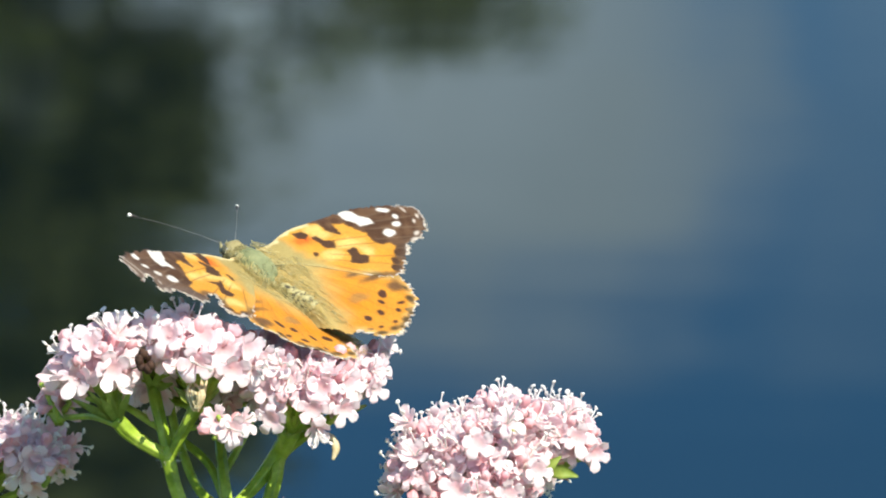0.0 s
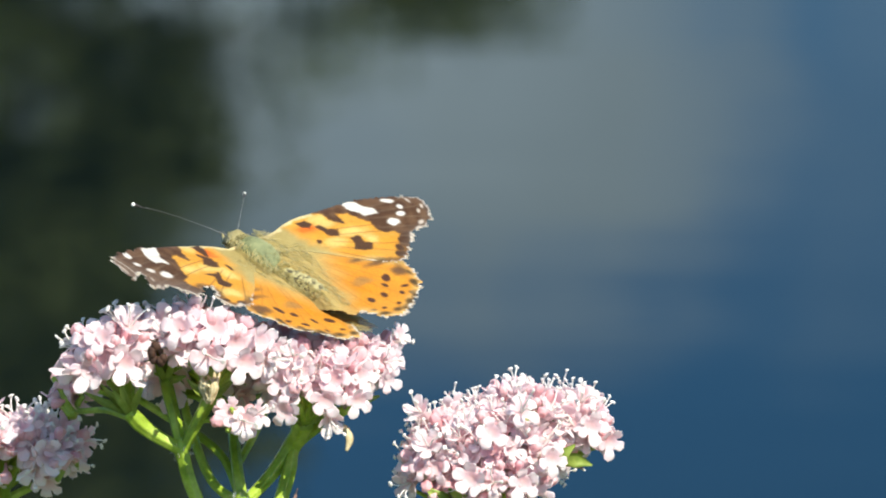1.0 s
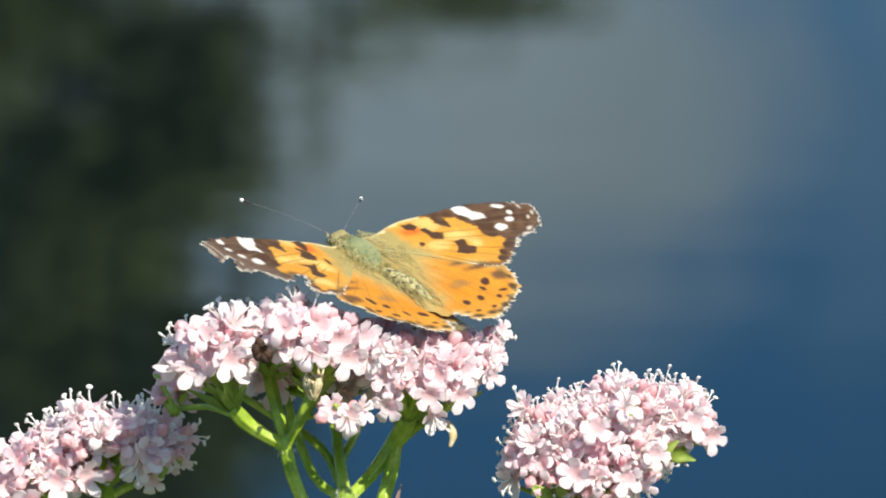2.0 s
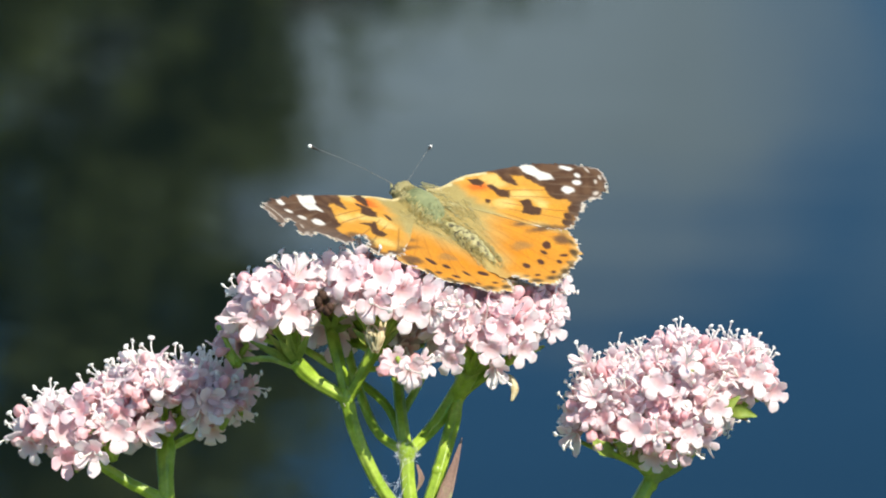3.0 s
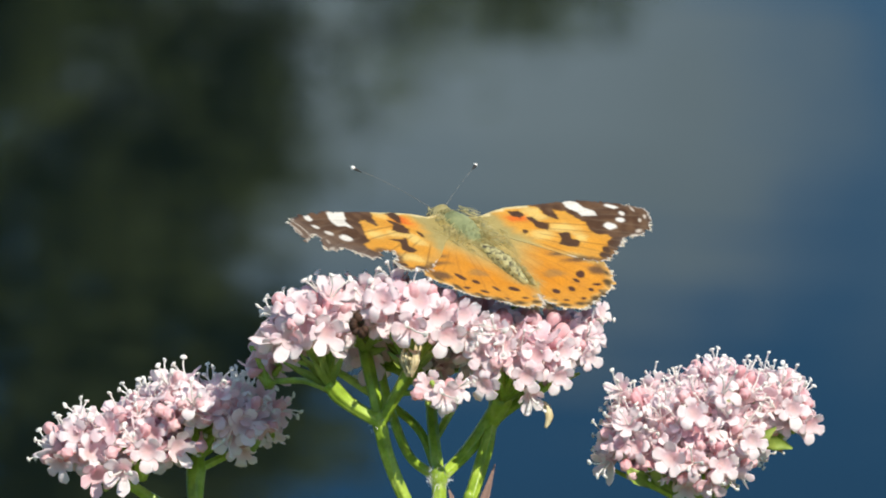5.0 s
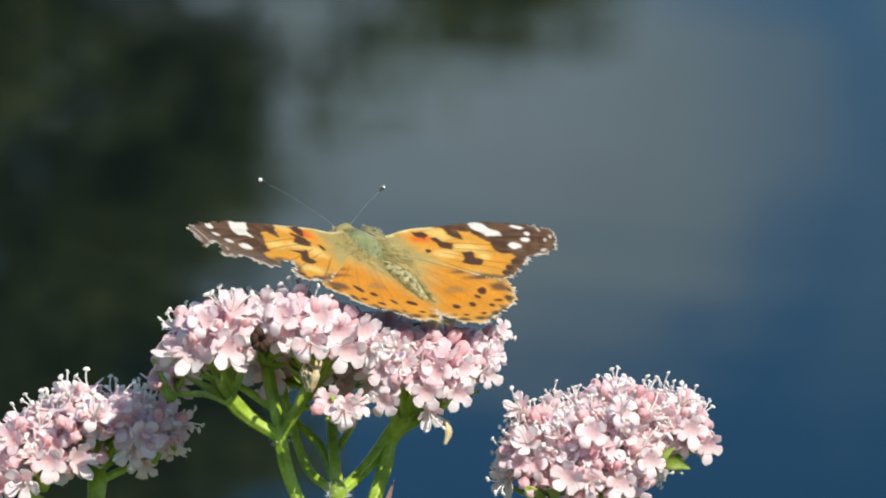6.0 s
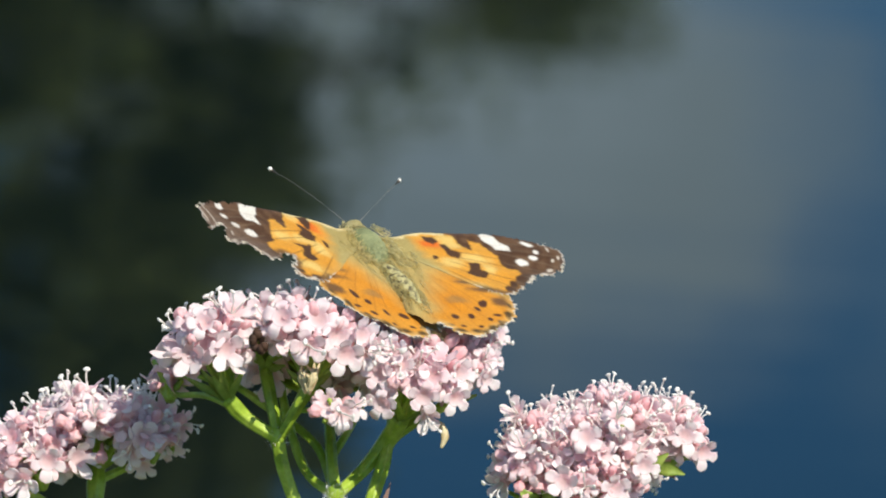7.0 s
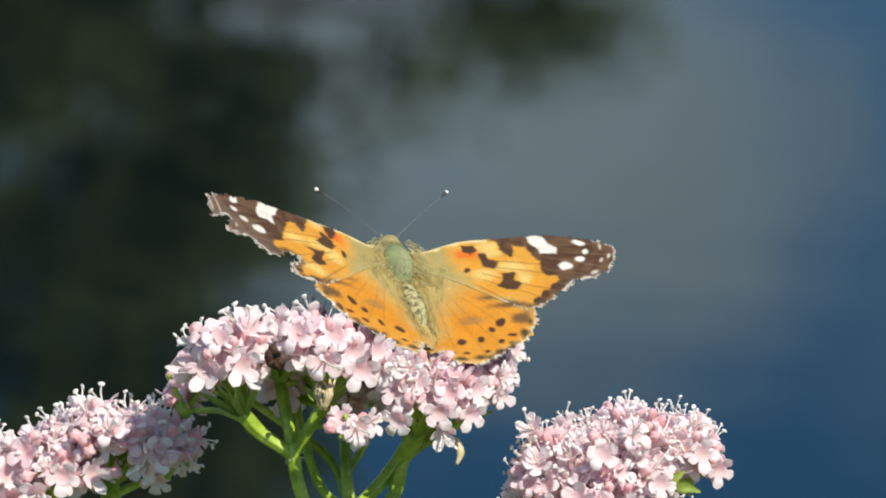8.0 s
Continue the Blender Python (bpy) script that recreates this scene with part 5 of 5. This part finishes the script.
    hairs(bm, roots, 0.0011, Vector((0, -2.4, 0)), rnd, 0.00004)
    roots = []
    for _ in range(700):
        x, y = rnd.uniform(-2.6, 2.6), rnd.uniform(-20.5, -14.5)
        roots.append((Vector((x, y, -0.75)) / 1000, Vector((0.1 * x, 0, 0.25))))
    hairs(bm, roots, 0.0015, Vector((0, -1.0, 0)), rnd, 0.00004)
    tagged(part("fuzz", bm, FUZZ, b, "fine olive-buff body hair", smooth=False), kind="stuff")
    return b, wings, feelers


insect, insect_wings, insect_feelers = butterfly()


def motions():
    """The pond's ripples drift; the butterfly turns and shifts on the flowers, opens its wings wider and moves its feelers."""
    walk(pond, [(0, pose(0, 0, 0)), (8, pose(0.3, 0.25, 0))])
    walk(insect, [
        (0, pose(-0.00025, 1.17507, 1.11961, 25.8, 3.6, 49.4)),
        (0.5, pose(-0.00090, 1.17513, 1.11984, 21.8, 1.7, 48.8)),
        (1, pose(-0.00145, 1.17518, 1.12003, 21.7, 2.4, 47.6)),
        (1.5, pose(-0.00136, 1.17510, 1.11970, 19.9, 4.8, 42.7)),
        (2.8, pose(-0.00136, 1.17506, 1.11956, 22.4, 3.9, 42.1)),
        (3, pose(-0.00131, 1.17511, 1.11976, 23.1, 4.4, 42.0)),
        (3.5, pose(-0.00128, 1.17516, 1.11995, 24.3, 5.1, 41.8)),
        (4, pose(-0.00142, 1.17501, 1.11934, 21.8, 8.1, 42.2)),
        (4.2, pose(-0.00105, 1.17510, 1.11971, 22.7, 7.2, 40.2)),
        (5.3, pose(-0.00152, 1.17513, 1.11985, 19.5, 4.6, 37.6)),
        (5.5, pose(-0.00140, 1.17503, 1.11944, 20.5, 6.9, 37.6)),
        (6, pose(-0.00145, 1.17507, 1.11960, 18.2, 5.2, 36.5)),
        (6.5, pose(-0.00099, 1.17508, 1.11964, 18.8, 6.2, 34.9)),
        (7, pose(-0.00044, 1.17525, 1.12033, 24.3, 10.6, 35.3)),
        (7.5, pose(0.00056, 1.17531, 1.12054, 28.1, 6.9, 24.1)),
        (8, pose(0.00145, 1.17525, 1.12031, 27.5, 8.1, 20.7)),
    ])
    for fore_or_hind in insect_wings[0]:
        walk(fore_or_hind, [
            (0, pose(0.00240, 0.00001, 0.00034, -2.2, -9.8, -20.3)),
            (0.5, pose(0.00233, 0.00006, 0.00029, -1.3, -6.3, -20.4)),
            (1, pose(0.00247, -0.00006, 0.00037, -1.8, -6.7, -20.7)),
            (1.5, pose(0.00229, 0.00008, 0.00026, -1.2, -8.2, -19.6)),
            (2.8, pose(0.00247, -0.00001, 0.00039, 0.2, -4.6, -20.5)),
            (3, pose(0.00258, -0.00010, 0.00042, 0.3, -4.2, -21.3)),
            (3.5, pose(0.00264, -0.00014, 0.00045, 0.3, -3.9, -21.5)),
            (4, pose(0.00243, -0.00003, 0.00034, -0.1, -5.1, -21.0)),
            (4.2, pose(0.00245, -0.00004, 0.00031, 0.2, -3.7, -21.2)),
            (5.3, pose(0.00253, -0.00045, -0.00022, -0.5, -3.1, -22.2)),
            (5.5, pose(0.00246, -0.00034, -0.00015, -2.4, -5.9, -21.5)),
            (6, pose(0.00247, -0.00045, -0.00035, -0.8, -4.6, -21.6)),
            (6.5, pose(0.00249, -0.00045, -0.00034, -1.0, -3.8, -21.6)),
            (7, pose(0.00268, -0.00049, -0.00010, -2.3, -5.6, -21.4)),
            (7.5, pose(0.00246, -0.00029, -0.00016, -0.7, -13.5, -18.4)),
            (8, pose(0.00255, -0.00025, -0.00008, 0.6, -11.6, -18.4)),
        ])
    for fore_or_hind in insect_wings[1]:
        walk(fore_or_hind, [
            (0, pose(-0.00240, -0.00001, -0.00034, 2.2, 8.2, 21.0)),
            (0.5, pose(-0.00233, -0.00006, -0.00029, 1.3, 5.4, 20.7)),
            (1, pose(-0.00247, 0.00006, -0.00037, 1.8, 5.3, 21.1)),
            (1.5, pose(-0.00229, -0.00008, -0.00026, 1.2, 7.3, 19.9)),
            (2.8, pose(-0.00247, 0.00001, -0.00039, -0.2, 4.7, 20.5)),
            (3, pose(-0.00258, 0.00010, -0.00042, -0.3, 4.4, 21.2)),
            (3.5, pose(-0.00264, 0.00014, -0.00045, -0.3, 4.1, 21.5)),
            (4, pose(-0.00243, 0.00003, -0.00034, 0.1, 5.0, 21.0)),
            (4.2, pose(-0.00245, 0.00004, -0.00031, -0.2, 3.9, 21.2)),
            (5.3, pose(-0.00253, 0.00045, 0.00022, 0.5, 2.7, 22.3)),
            (5.5, pose(-0.00246, 0.00034, 0.00015, 2.3, 4.0, 21.9)),
            (6, pose(-0.00247, 0.00045, 0.00035, 0.8, 4.0, 21.7)),
            (6.5, pose(-0.00249, 0.00045, 0.00034, 1.0, 3.0, 21.7)),
            (7, pose(-0.00268, 0.00049, 0.00010, 2.3, 3.8, 21.8)),
            (7.5, pose(-0.00246, 0.00029, 0.00016, 0.7, 13.0, 18.7)),
            (8, pose(-0.00255, 0.00025, 0.00008, -0.6, 12.0, 18.2)),
        ])
    walk(insect_feelers[0], [
        (0, pose(-0.00070, 0.00320, -0.00070, 1.8, 0.0, 52.4)),
        (1, pose(-0.00070, 0.00320, -0.00070, 8.1, 0.0, 56.0)),
        (1.5, pose(-0.00070, 0.00320, -0.00070, 10.4, 0.0, 61.7)),
        (3.5, pose(-0.00070, 0.00320, -0.00070, 15.5, 0.0, 64.9)),
        (4, pose(-0.00070, 0.00320, -0.00070, 15.1, 0.0, 63.4)),
        (4.2, pose(-0.00070, 0.00320, -0.00070, 17.5, 0.0, 68.3)),
        (5.5, pose(-0.00070, 0.00320, -0.00070, 21.1, 0.0, 74.6)),
        (6.5, pose(-0.00070, 0.00320, -0.00070, 25.8, 0.0, 75.5)),
        (7, pose(-0.00070, 0.00320, -0.00070, 18.6, 0.0, 71.1)),
        (7.5, pose(-0.00070, 0.00320, -0.00070, 28.5, 0.0, 90.9)),
        (8, pose(-0.00070, 0.00320, -0.00070, 30.9, 0.0, 91.7)),
    ])
    walk(insect_feelers[1], [
        (0, pose(0.00070, 0.00320, -0.00070, -6.8, -0.0, -48.9)),
        (1, pose(0.00070, 0.00320, -0.00070, -3.1, -0.0, -49.7)),
        (1.5, pose(0.00070, 0.00320, -0.00070, -2.7, -0.0, -50.3)),
        (3.5, pose(0.00070, 0.00320, -0.00070, -0.1, -0.0, -53.9)),
        (4, pose(0.00070, 0.00320, -0.00070, 8.1, 0.0, -49.2)),
        (4.2, pose(0.00070, 0.00320, -0.00070, 1.8, 0.0, -53.1)),
        (5.5, pose(0.00070, 0.00320, -0.00070, 5.4, 0.0, -51.7)),
        (6.5, pose(0.00070, 0.00320, -0.00070, 3.4, -0.0, -53.1)),
        (7, pose(0.00070, 0.00320, -0.00070, 8.2, -0.0, -50.8)),
        (7.5, pose(0.00070, 0.00320, -0.00070, -2.1, 0.0, -47.6)),
        (8, pose(0.00070, 0.00320, -0.00070, 3.6, 0.0, -43.5)),
    ])


motions()
